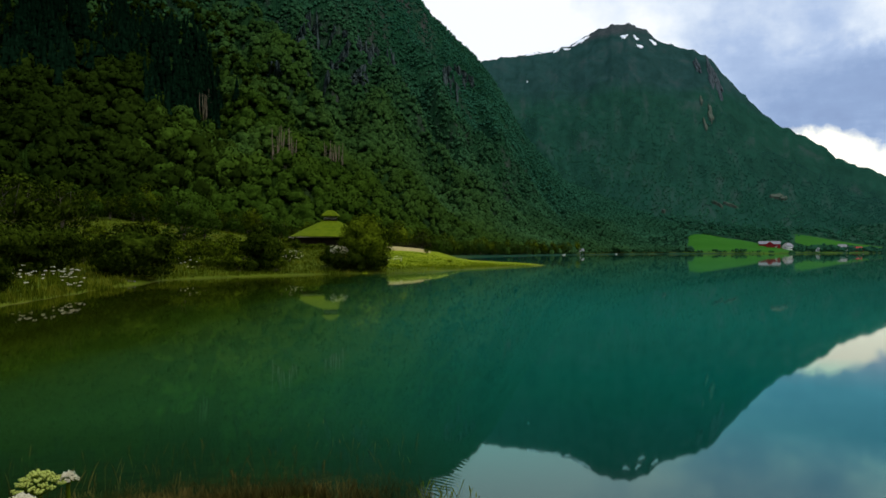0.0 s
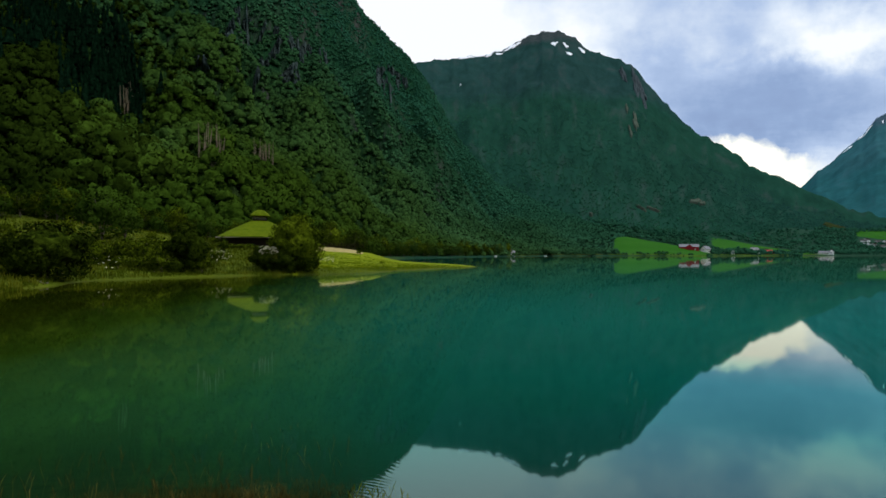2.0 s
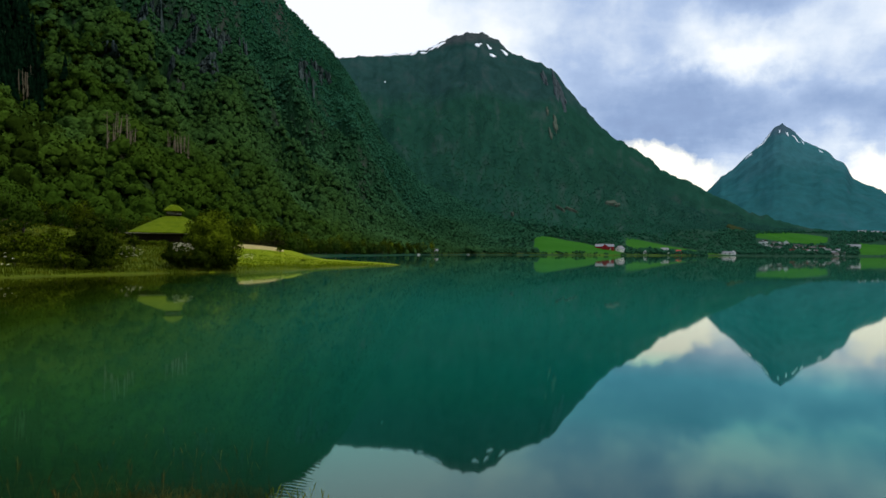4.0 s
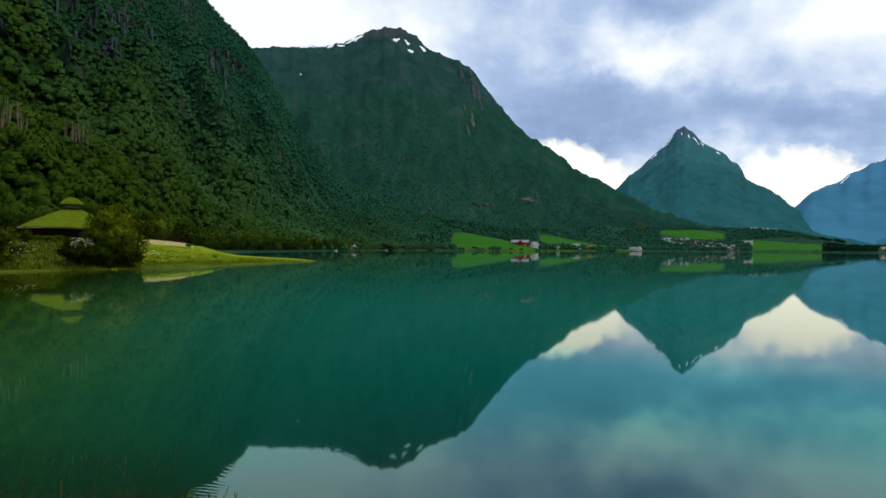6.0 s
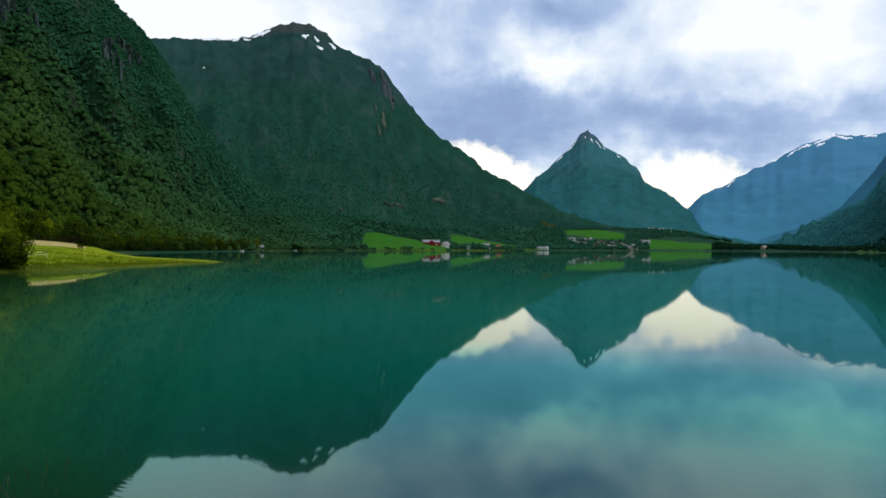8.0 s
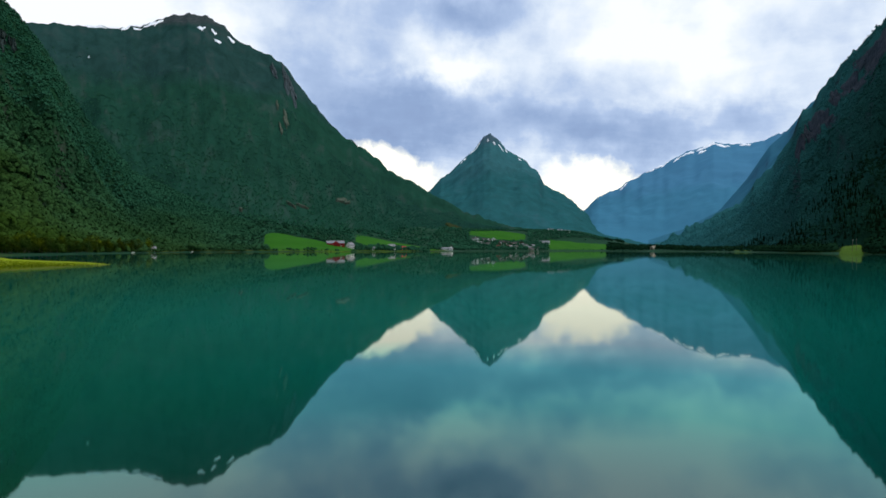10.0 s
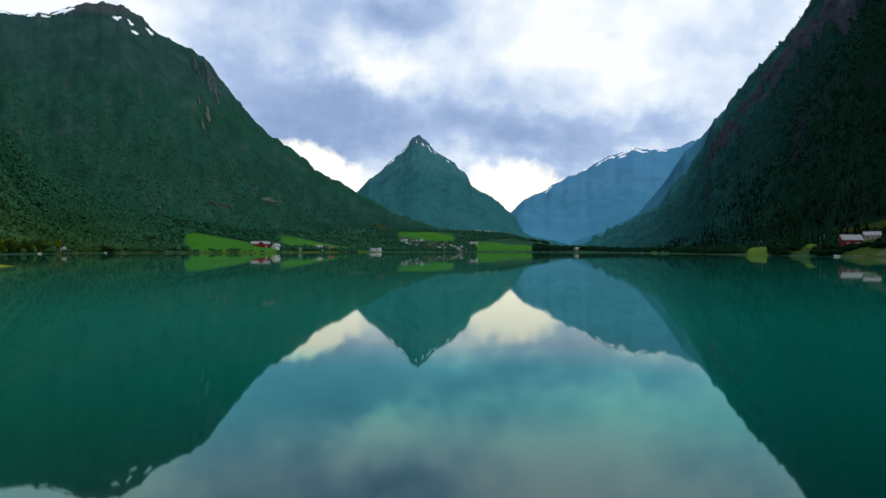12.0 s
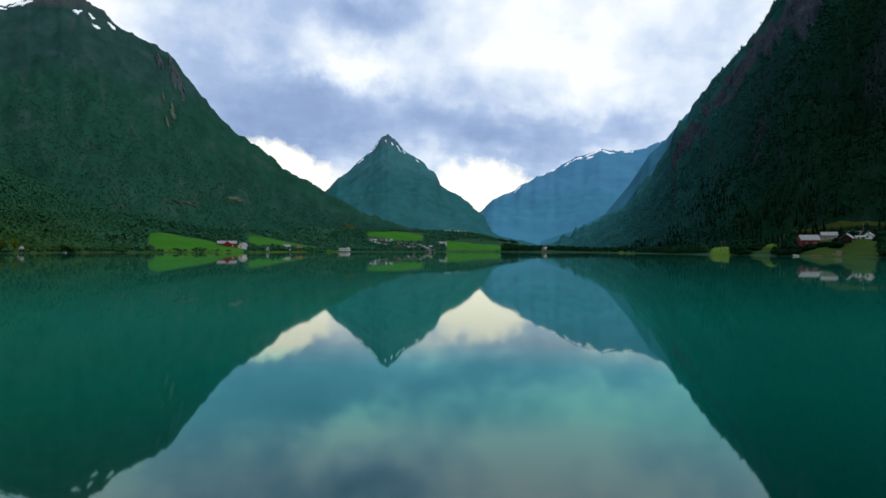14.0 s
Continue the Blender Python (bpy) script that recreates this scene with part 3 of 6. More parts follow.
def drape(name, mat, b0, b1, r0, r1, label, category, lift=0.25, nb=40, nr=24, seed=0):
    """A meadow or strip laid over the ground between two bearings; r0 and r1 are (at b0, at b1)."""
    u, v = np.meshgrid(np.linspace(0, 1, nb), np.linspace(0, 1, nr))
    edge = fbm(u * 6 + seed, v * 6 + seed, 3) * 0.10
    uu, vv = u + edge * (v - 0.5) * 0.8, v + edge * np.abs(2 * v - 1)
    a = np.radians(b0 + (b1 - b0) * uu)
    r = (r0[0] + (r0[1] - r0[0]) * uu) * (1 - vv) + (r1[0] + (r1[1] - r1[0]) * uu) * vv
    x, y = r * np.sin(a), r * np.cos(a)
    z = ground_z(x, y) + lift * np.clip(8 * np.minimum(np.minimum(u, 1 - u), np.minimum(v, 1 - v)), -0.2, 1)
    me = mesh_tris(name, np.stack([x, y, z], -1).reshape(-1, 3), grid_faces(nr, nb), mat, True)
    return tagged(new(name, me), label, category, kind="structure")


# ---------------------------------------------------------------- mountains
class Slope:
    """A mountain side from its foot up to its ridge, by bearing; back of the ridge it falls away again."""

    def __init__(self, foot, ridge, power, rough, gully, seed, even=1.2, jag=0.0, shear=0.0):
        self.shear = shear
        self.foot, self.ridge, self.power, self.rough, self.gully, self.seed, self.even, self.jag = foot, ridge, power, rough, gully, seed, even, jag

    def at(self, b, s):
        fb, fr = zip(*self.foot)
        rb, rr, re = zip(*self.ridge)
        rf = np.interp(b, fb, fr)
        rd = (np.interp(b - self.even, rb, rr) + np.interp(b, rb, rr) + np.interp(b + self.even, rb, rr)) / 3
        top = 3 + rd * np.tan(np.radians(np.interp(b, rb, re) + self.jag * fbm(b * 1.7 + self.seed, b * 0 + self.seed, 4, 0.6)))
        rd = np.maximum(rd, rf * 1.05)
        r = rf + (rd - rf) * s
        a = np.radians(b)
        x, y = r * np.sin(a), r * np.cos(a)
        zf = ground_z(rf * np.sin(a), rf * np.cos(a)) - 3
        back = np.clip(s - 1, 0, None)
        z = zf + (top - zf) * (np.minimum(s, 1) ** self.power - 1.6 * back)
        hump = np.clip(np.sin(np.pi * np.clip(s, 0, 1)), 0, 1) ** 0.7
        k = self.seed * 13.7
        fold = -np.abs(fbm((b + self.shear * s) * self.gully + k, s * 2.2 + k, 4)) * 2 + 0.4
        z = z + self.rough * np.clip((top - zf) / 420, 0.08, 1) * (hump * fold * 0.9 + (0.05 + hump * 0.9) * fbm(x / 170 + k, y / 170, 5, 0.55)) * np.clip(s * 3, 0, 1)
        return x, y, z


def build_mountain(name, slope, b0, b1, step, rows, mat, label):
    bear = np.arange(b0, b1 + step / 2, step)
    bear = bear[((bear > -40) & (bear < 90)) | (np.arange(len(bear)) % 10 == 0)]
    s = np.r_[np.linspace(0, 1, rows), 1.06, 1.15, 1.3]
    b, ss = np.meshgrid(bear, s)
    x, y, z = slope.at(b, ss)
    me = mesh_tris(name, np.stack([x, y, z], -1).reshape(-1, 3), grid_faces(len(s), len(bear)), mat, True)
    return tagged(new(name, me), label, "mountain", kind="structure")


NEAR = Slope(
    [(-150, 160), (-60, 150), (-34, 172), (-20, 180), (-10, 195), (-4, 290), (1, 352), (5, 410), (9, 490), (12, 580), (16, 690), (20, 860), (26, 1000)],
    [(-150, 700, 20), (-60, 750, 25), (-34, 850, 28), (-20, 920, 28), (-10, 1020, 26.5), (-5, 1120, 24.6), (-1.9, 1200, 21.4), (-0.9, 1210, 20.1), (-0.1, 1220, 19.5),
     (0.9, 1230, 18.5), (2.1, 1240, 17.6), (3.3, 1240, 16.3), (4.9, 1220, 14.3), (7.3, 1180, 10.1), (10.7, 1100, 6.0), (15.5, 1000, 3.7), (20, 960, 2.0), (26, 1100, 1.0)],
    1.25, 78, 0.16, 1, 1.2, 0.0, 12.0)
SNOWY = Slope(
    [(-2, 1250), (3, 1200), (10, 1000), (18, 930), (24, 960), (30, 1080), (35, 1250), (40, 1480), (50, 1750)],
    [(-2, 2300, 16), (3.3, 2400, 16.5), (7.3, 2550, 16.9), (9.6, 2600, 17.05), (11.3, 2650, 17.4), (12.7, 2700, 18.1), (13.7, 2700, 18.6), (15.6, 2700, 18.8), (17.6, 2680, 18.25),
     (18.5, 2660, 17.2), (19.2, 2640, 16.8), (22.3, 2560, 15.8), (23.1, 2520, 14.65), (24.8, 2480, 12.75), (25.6, 2450, 11.7), (27.2, 2420, 10.1), (30.3, 2350, 8.1),
     (31.4, 2320, 7.0), (33.3, 2280, 6.15), (34.9, 2250, 5.1), (38.2, 2150, 3.4), (41.2, 2080, 2.4), (44.2, 2020, 1.7), (50, 1950, 0.7)],
    1.2, 26, 0.20, 2, 1.2, 0.25, 5.0)
PEAK = Slope(
    [(30, 2700), (35, 2500), (44, 2450), (56, 2600)],
    [(30, 4000, 2), (34.9, 4200, 5.0), (36.2, 4200, 6.3), (37.8, 4250, 7.6), (39.2, 4250, 8.9), (39.9, 4280, 9.9), (40.5, 4300, 10.3), (41.0, 4280, 9.8), (41.9, 4250, 8.85),
     (43.4, 4200, 7.9), (44.6, 4150, 6.9), (45.2, 4100, 5.8), (46.7, 4050, 4.9), (48.6, 3900, 3.4), (50.2, 3700, 1.6), (56, 3600, 0.8)],
    1.15, 34, 0.3, 3, 0.3, 0.2)
FAR = Slope(
    [(44, 3300), (50, 3000), (60, 2900), (75, 2800)],
    [(44, 4500, 1.5), (48.6, 4550, 3.4), (49.7, 4560, 4.4), (51.2, 4560, 5.15), (53.7, 4560, 6.5), (56.1, 4560, 7.55), (57.5, 4560, 8.2), (59.2, 4560, 8.7), (60.2, 4560, 8.5),
     (61.8, 4540, 8.4), (66, 4500, 9.6), (75, 4400, 12)],
    1.05, 30, 0.3, 4, 1.2, 0.2)
MIDDLE = Slope(
    [(54, 2300), (60, 2000), (66, 1700), (80, 1500)],
    [(54, 2700, 0.8), (57, 2800, 1.8), (59.5, 2850, 3.2), (61.5, 2850, 5.6), (63.2, 2830, 8.2), (64.5, 2800, 9.35), (66, 2750, 11.2), (70, 2600, 14), (80, 2500, 16)],
    1.1, 60, 0.3, 5)
RIGHT = Slope(
    [(51, 1760), (53, 1750), (56, 1560), (60, 1080), (65, 770), (70, 590), (77, 505), (84, 470), (100, 380), (130, 280), (150, 150), (210, 160)],
    [(51, 1850, -0.1), (53.5, 1850, 0.15), (56.1, 1820, 1.35), (58.5, 1790, 2.5), (60.9, 1750, 3.8), (63.2, 1720, 6.4), (64.7, 1690, 8.7), (65.4, 1680, 10.4), (66.3, 1660, 11.3), (66.5, 1650, 12.0),
     (67.2, 1640, 12.8), (68.4, 1620, 14.2), (69.7, 1600, 15.6), (70.7, 1580, 16.3), (71.8, 1560, 17.6), (72.6, 1540, 19.1), (76, 1480, 23), (84, 1350, 27), (110, 1000, 27), (150, 800, 24), (210, 700, 20)],
    1.2, 60, 0.2, 6, 1.2, 0.5)

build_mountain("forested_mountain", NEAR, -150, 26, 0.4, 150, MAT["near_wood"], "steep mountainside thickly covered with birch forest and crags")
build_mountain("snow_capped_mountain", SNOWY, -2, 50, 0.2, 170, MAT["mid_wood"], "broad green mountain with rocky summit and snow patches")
build_mountain("pointed_peak", PEAK, 30, 56, 0.15, 110, MAT["hazed_wood"], "pointed pyramid-shaped peak with wooded flanks and snow streaks")
build_mountain("distant_mountain", FAR, 44, 75, 0.2, 100, MAT["hazed_rock"], "distant haze-blue mountain with snow along its ridge")
build_mountain("valley_shoulder", MIDDLE, 54, 80, 0.2, 80, MAT["shoulder"], "haze-tinted green-blue mountain shoulder above the far valley")
build_mountain("dark_mountain", RIGHT, 51, 210, 0.25, 150, MAT["shaded_wood"], "steep shade-darkened mountain with bare crags above forest")


# ---------------------------------------------------------------- forest on the slopes
def ball(level):
    bm = bmesh.new()
    bmesh.ops.create_icosphere(bm, subdivisions=level, radius=1.0)
    v = np.array([p.co[:] for p in bm.verts])
    f = np.array([[p.index for p in q.verts] for q in bm.faces])
    bm.free()
    return v, f


def crown_shapes(lobes, cards, size, count, seed, open_top=0.0):
    """Broadleaf crowns, unit size, standing on z = 0: several leafy lobes with loose sprays round them."""
    rng, shapes = np.random.RandomState(seed), []
    ball_v, ball_f = ball(1)
    ball_f = ball_f[ball_v[ball_f].mean(1)[:, 2] > -0.5]
    unit = lambda q: q / np.linalg.norm(q, axis=1)[:, None]
    for k in range(count):
        d = rng.randn(lobes, 3) * (1, 1, 0.9) + (0, 0, 0.25)
        d = unit(d) * rng.uniform(0.42, 0.62, (lobes, 1))
        d[0] = (0, 0, 0.1)
        rad = rng.uniform(0.34, 0.54, lobes)
        rad[0] = 0.66
        vs, ns = [], []
        for c, q in zip(d, rad):
            vs.append(c + ball_v * q * (1, 1, 0.95) * rng.uniform(0.80, 1.18, (len(ball_v), 1)))
            ns.append(ball_v * 0.75 + vs[-1] * 0.55 + rng.randn(len(ball_v), 3) * 0.34)
        which = rng.randint(lobes, size=cards)
        e = unit(rng.randn(cards, 3) + (0, 0, 0.35))
        p = d[which] + e * (rad[which] * rng.uniform(0.92, 1.22, cards))[:, None]
        n = unit(e + rng.randn(cards, 3) * 0.6)
        u = unit(np.cross(n, rng.randn(cards, 3)))
        x = np.cross(n, u)
        su, sx = size * rng.uniform(0.6, 1.3, (cards, 1)), size * rng.uniform(0.5, 1.0, (cards, 1))
        vs.append(np.stack([p - u * su, p - x * sx, p + u * su, p + x * sx], 1).reshape(-1, 3))
        ns.append(np.repeat(e * 0.75 + p * 0.55 + rng.randn(cards, 3) * 0.50, 4, axis=0))
        v, out = np.concatenate(vs), unit(np.concatenate(ns) + (0, 0, open_top))
        v[:, 2] = v[:, 2] * 0.50 + 0.46
        shapes.append(np.concatenate([v, out], axis=1))
    q = lobes * len(ball_v) + np.arange(cards)[:, None] * 4
    return shapes, np.concatenate([ball_f + k * len(ball_v) for k in range(lobes)] + [q + [0, 1, 2], q + [0, 2, 3]])


def spruce_shapes(count, seed):
    rng, shapes, faces = np.random.RandomState(seed), [], []
    n, tiers = 7, 4
    for k in range(tiers):
        base = k * (n + 1)
        faces += [[base + q, base + (q + 1) % n, base + n] for q in range(n)]
    for _ in range(count):
        rows = []
        for k in range(tiers):
            z0, z1, r = 0.1 + 0.2 * k, 0.55 + 0.17 * k, 0.30 - 0.066 * k
            for q in range(n):
                a = 6.2832 * q / n + k
                rr = r * rng.uniform(0.65, 1.2)
                rows.append((rr * math.cos(a), rr * math.sin(a), z0 + rng.uniform(-0.05, 0.03)))
            rows.append((0, 0, z1))
        shapes.append(np.array(rows))
    return shapes, np.array(faces)


def scatter(name, shapes, faces, pts, wide, tall, mat, label, seed, smooth=True):
    rng = np.random.RandomState(seed)
    pts, wide, tall = np.asarray(pts), np.asarray(wide), np.asarray(tall)
    which, turn = rng.randint(len(shapes), size=len(pts)), rng.rand(len(pts)) * 6.2832
    vs, fs, ns, tints, base = [], [], [], [], 0
    for k, shape in enumerate(shapes):
        sel = np.where(which == k)[0]
        c, s = np.cos(turn[sel])[:, None], np.sin(turn[sel])[:, None]
        x = (shape[None, :, 0] * c - shape[None, :, 1] * s) * wide[sel][:, None] + pts[sel][:, 0:1]
        y = (shape[None, :, 0] * s + shape[None, :, 1] * c) * wide[sel][:, None] + pts[sel][:, 1:2]
        z = shape[None, :, 2] * tall[sel][:, None] + pts[sel][:, 2:3]
        vs.append(np.stack([x, y, z], -1).reshape(-1, 3))
        fs.append((faces[None] + (np.arange(len(sel)) * len(shape))[:, None, None] + base).reshape(-1, faces.shape[1]))
        if shape.shape[1] == 6:
            ns.append(np.stack([shape[None, :, 3] * c - shape[None, :, 4] * s, shape[None, :, 3] * s + shape[None, :, 4] * c, shape[None, :, 5] + 0 * c], -1).reshape(-1, 3))
        tints.append(np.repeat(np.clip(0.45 * rng.rand(len(sel)) + 0.275 + 0.9 * fbm(pts[sel][:, 0] / 55 + 3, pts[sel][:, 1] / 55, 3), 0, 1), len(shape)))
        base += len(sel) * len(shape)
    me = mesh_tris(name, np.concatenate(vs), np.concatenate(fs), mat, smooth)
    if ns:
        lit_as_volume(me, np.concatenate(ns), np.concatenate(tints))
    return tagged(new(name, me), label, "forest", kind="stuff")


def on_slope(slope, b0, b1, s0, s1, count, seed):
    """Places spread evenly over the ground between two bearings and two heights of a slope."""
    rng = np.random.RandomState(seed)
    b, s = rng.uniform(b0, b1, count * 3), rng.uniform(s0, s1, count * 3)
    x, y, z = slope.at(b, s)
    r = np.hypot(x, y)
    keep = rng.rand(count * 3) < (r / r.max())
    idx = np.where(keep)[0][:count]
    return b[idx], s[idx], np.stack([x, y, z], -1)[idx]


CLEARINGS = [(-13.6, 7.4, 2.4, 0.8), (-9.6, 7.0, 1.6, 0.5), (-20.0, 11.0, 1.3, 1.7)]


def crags():
    """Clusters of small rock faces high on the near slope: bearing, height, width, depth in degrees."""
    rng, out = random.Random(8), []
    for cb, ce, wb, we, count in ((-10.4, 18.0, 2.2, 1.0, 9), (-6.6, 16.6, 2.4, 0.9, 9), (1.6, 15.0, 1.8, 1.0, 7), (-8.6, 15.0, 1.6, 0.7, 5), (-14.5, 15.0, 0.8, 0.6, 2)):
        out += [(cb + rng.uniform(-1, 1) * wb, ce + rng.uniform(-1, 1) * we, rng.uniform(0.4, 1.1), rng.uniform(0.6, 1.4)) for _ in range(count)]
    return out


CRAGS = crags()


SHADED_CRAGS = [(71.9, 16.4, 1.6, 2.0), (69.7, 13.8, 1.4, 1.8), (66.3, 9.4, 0.9, 1.8), (74.6, 19.0, 2.4, 2.6), (65.3, 8.0, 0.7, 1.4), (70.6, 14.6, 1.8, 1.8), (68.8, 12.2, 1.5, 1.6), (73.5, 17.5, 2.2, 2.2), (66.9, 9.8, 1.2, 1.6), (65.9, 8.6, 0.7, 1.4), (67.6, 11.2, 0.8, 1.2)]


def bare(pts, zones=None):
    """Whether a place lies on one of the crags and clearings of the near slope, where no trees grow."""
    b = np.degrees(np.arctan2(pts[:, 0], pts[:, 1]))
    e = np.degrees(np.arctan2(pts[:, 2] - 3, np.hypot(pts[:, 0], pts[:, 1])))
    out = np.zeros(len(pts), dtype=bool)
    for cb, ce, wb, we in zones or CRAGS + CLEARINGS:
        out |= ((b - cb) / wb) ** 2 + ((e - ce - 0.1) / we) ** 2 < 0.25
    return out


def dusk(b, s):
    """Where the spruce stands grow on the near slope."""
    return np.clip((-19 - b) / 5, 0, 1) * np.exp(-((s - 0.45) / 0.30) ** 6) + np.exp(-((b + 20) / 3.5) ** 2 - ((s - 0.25) / 0.10) ** 2)


def stands(b, s):
    """How likely a place on the near slope carries spruce rather than birch."""
    patchy = vnoise(b * 0.22 + 3, s * 6) * np.clip((2 - b) / 6, 0, 1)
    return patchy + 0.75 * dusk(b, s) + 0.5 * (vnoise(b * 0.9, s * 14 + 2) - 0.5) + 0.3 * (vnoise(b * 2.3 + 5, s * 30) - 0.5)


def plant_slopes():
    rng = np.random.RandomState(11)
    fine, ff = crown_shapes(7, 96, 0.135, 10, 1, 0.2)
    mid, mf = crown_shapes(4, 14, 0.22, 8, 2, 0.35)
    low, lf = crown_shapes(1, 4, 0.36, 10, 3, 0.4)
    soft, tf = crown_shapes(1, 4, 0.34, 10, 7, 0.8)
    spr, sf = spruce_shapes(6, 4)
    # near mountainside
    b, s, p = on_slope(NEAR, -36.5, 25, 0.004, 1.0, 46000, 21)
    r = np.hypot(p[:, 0], p[:, 1])
    conifer = (stands(b, s) + rng.uniform(-0.22, 0.22, len(b)) > 0.40) & (r > 250)
    gone = bare(p)
    tall = rng.uniform(5.5, 10.5, len(p)) * np.interp(r, (300, 900), (1.0, 0.66))
    wide = tall * rng.uniform(0.40, 0.54, len(p))
    band = r + 70 * np.clip(b - 3, 0, 10) + 300 * vnoise(b * 0.4, s * 5) + rng.uniform(-340, 340, len(p))
    # left of the slope goes to the foliage with painted shade
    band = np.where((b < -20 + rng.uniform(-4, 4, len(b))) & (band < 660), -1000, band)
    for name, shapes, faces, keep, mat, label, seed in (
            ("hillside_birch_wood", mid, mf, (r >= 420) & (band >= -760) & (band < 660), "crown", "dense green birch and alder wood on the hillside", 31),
            ("shaded_hillside_wood", mid, mf, (r >= 420) & (band < -760), "crown_left_shade", "birch and alder wood on the hillside, shade in its colour", 40),
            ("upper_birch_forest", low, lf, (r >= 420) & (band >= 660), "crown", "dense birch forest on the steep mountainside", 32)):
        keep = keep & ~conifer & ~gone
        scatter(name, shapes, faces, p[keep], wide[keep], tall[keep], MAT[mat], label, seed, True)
    con = conifer & ~gone
    scatter("spruce_forest", spr, sf, p[con], tall[con] * 1.1, tall[con] * 1.9, MAT["spruce"], "dark spruce stand on the mountainside", 33, False)
    b, s, p = on_slope(NEAR, -36.5, 10, 0.002, 0.36, 5600, 24)
    r = np.hypot(p[:, 0], p[:, 1])
    keep = (r < 430) & ~bare(p) & (stands(b, s) + rng.uniform(-0.22, 0.22, len(b)) < 0.40)
    p, b = p[keep], b[keep]
    tall = 4.0 + 7.0 * rng.rand(len(p)) ** 1.8
    wide = tall * rng.uniform(0.40, 0.60, len(p))
    # trees to the left get the shade-darkened leaf colour
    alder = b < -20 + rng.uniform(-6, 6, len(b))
    scatter("hill_foot_wood", fine, ff, p[~alder], wide[~alder], tall[~alder], MAT["crown"], "thick leafy birch and alder wood at the hill's foot", 37, True)
    scatter("shaded_foot_wood", fine, ff, p[alder], wide[alder], tall[alder], MAT["crown_left_shade"], "thick birch and alder wood at the hill's foot, shade in its colour", 39, True)
    # broad mountain behind: green birch on the lower slope, haze-tinted forest beyond it
    b, s, p = on_slope(SNOWY, 2, 49, 0.0, 0.80, 24000, 22)
    keep = rng.rand(len(s)) < 1.6 - 1.9 * s + vnoise(b * 0.7, s * 4)
    p, b, s = p[keep], b[keep], s[keep]
    tall = rng.uniform(3.0, 6.5, len(p)) * np.interp(s, (0, 0.6), (1.0, 0.7))
    wide = tall * rng.uniform(0.42, 0.60, len(p))
    green = b + 26 * s + rng.uniform(-9, 9, len(p)) + 14 * vnoise(b * 0.5, s * 9) < 24
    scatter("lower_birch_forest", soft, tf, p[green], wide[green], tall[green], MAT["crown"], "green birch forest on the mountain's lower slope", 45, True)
    scatter("lower_slope_forest", soft, tf, p[~green], wide[~green], tall[~green], MAT["crown_hazed"], "far forest on the lower slopes of the broad mountain", 34, True)
    # dark mountain
    b, s, p = on_slope(RIGHT, 55.0, 84, 0.0, 1.0, 26000, 23)
    keep = (s < 0.90 + vnoise(b * 0.5, s * 3) * 0.4) & ~bare(p, [(77.6, 1.95, 5.0, 0.7), (72.5, 1.2, 2.0, 0.7), (68.7, 0.2, 1.6, 0.9)]) & ~bare(p, SHADED_CRAGS)
    p, b, s = p[keep], b[keep], s[keep]
    tall = rng.uniform(3.2, 6.0, len(p))
    wide = tall * rng.uniform(0.36, 0.48, len(p))
    rr = np.hypot(p[:, 0], p[:, 1])
    half = (rng.rand(len(p)) < 0.5 - 1.6 * s + 0.8 * vnoise(b * 0.8, s * 12)) & (rr < 1100)
    rr = rr + rng.uniform(-330, 330, len(p))
    near, beyond = ~half & (rr < 1120), ~half & (rr >= 1120)
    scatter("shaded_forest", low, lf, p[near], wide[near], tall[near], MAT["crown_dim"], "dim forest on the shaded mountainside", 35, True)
    scatter("far_shaded_forest", soft, tf, p[beyond], wide[beyond], tall[beyond], MAT["crown_dim"], "haze-tinted blue-green forest on the far shaded mountainside", 38, True)
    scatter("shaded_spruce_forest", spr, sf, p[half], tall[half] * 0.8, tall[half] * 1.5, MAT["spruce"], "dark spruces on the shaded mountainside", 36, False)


plant_slopes()

# ---------------------------------------------------------------- meadows
drape("hay_field", MAT["field"], 20.8, 28.5, (756, 808), (915, 884), "bright green mown field sloping to the lake", "field", 1.6, seed=1)
drape("hay_field", MAT["field"], 28.6, 36.0, (905, 1066), (1085, 1092), "bright green hillside field behind the farm", "field", 1.6, seed=2)
drape("hay_field", MAT["field"], 38.6, 43.6, (1440, 1475), (1600, 1580), "green field above the village", "field", 1.6, seed=3)
drape("hay_field", MAT["field"], 45.6, 51.0, (1395, 1470), (1530, 1580), "flat green field behind the far shore", "field", 1.6, seed=4)
for k, (b0, b1, r0, r1) in enumerate(((11.6, 14.6, 563, 645), (14.6, 20.0, 645, 733), (20.0, 27.0, 733, 783), (27.0, 32.0, 783, 883), (32.0, 37.0, 883, 1083))):
    drape("shore_strip", MAT["paddock" if k > 1 else "rough"], b0, b1, (r0, r1), (r0 + 16, r1 + 16), "olive and yellow rough grass strip along the far shore", "field", 0.5, 60, 8, seed=20 + k)
drape("farm_paddock", MAT["paddock"], 67.9, 69.45, (576, 530), (650, 610), "small yellow-green paddock at the shaded shore", "field", 2.2, 12, 10, seed=6)
drape("farm_paddock", MAT["paddock"], 71.9, 73.0, (516, 498), (590, 566), "small olive paddock between dark bushes", "field", 2.2, 12, 10, seed=7)
drape("farm_paddock", MAT["paddock"], 60.6, 61.9, (975, 905), (1010, 940), "narrow green paddock at the far shore", "field", 0.5, 12, 10, seed=8)
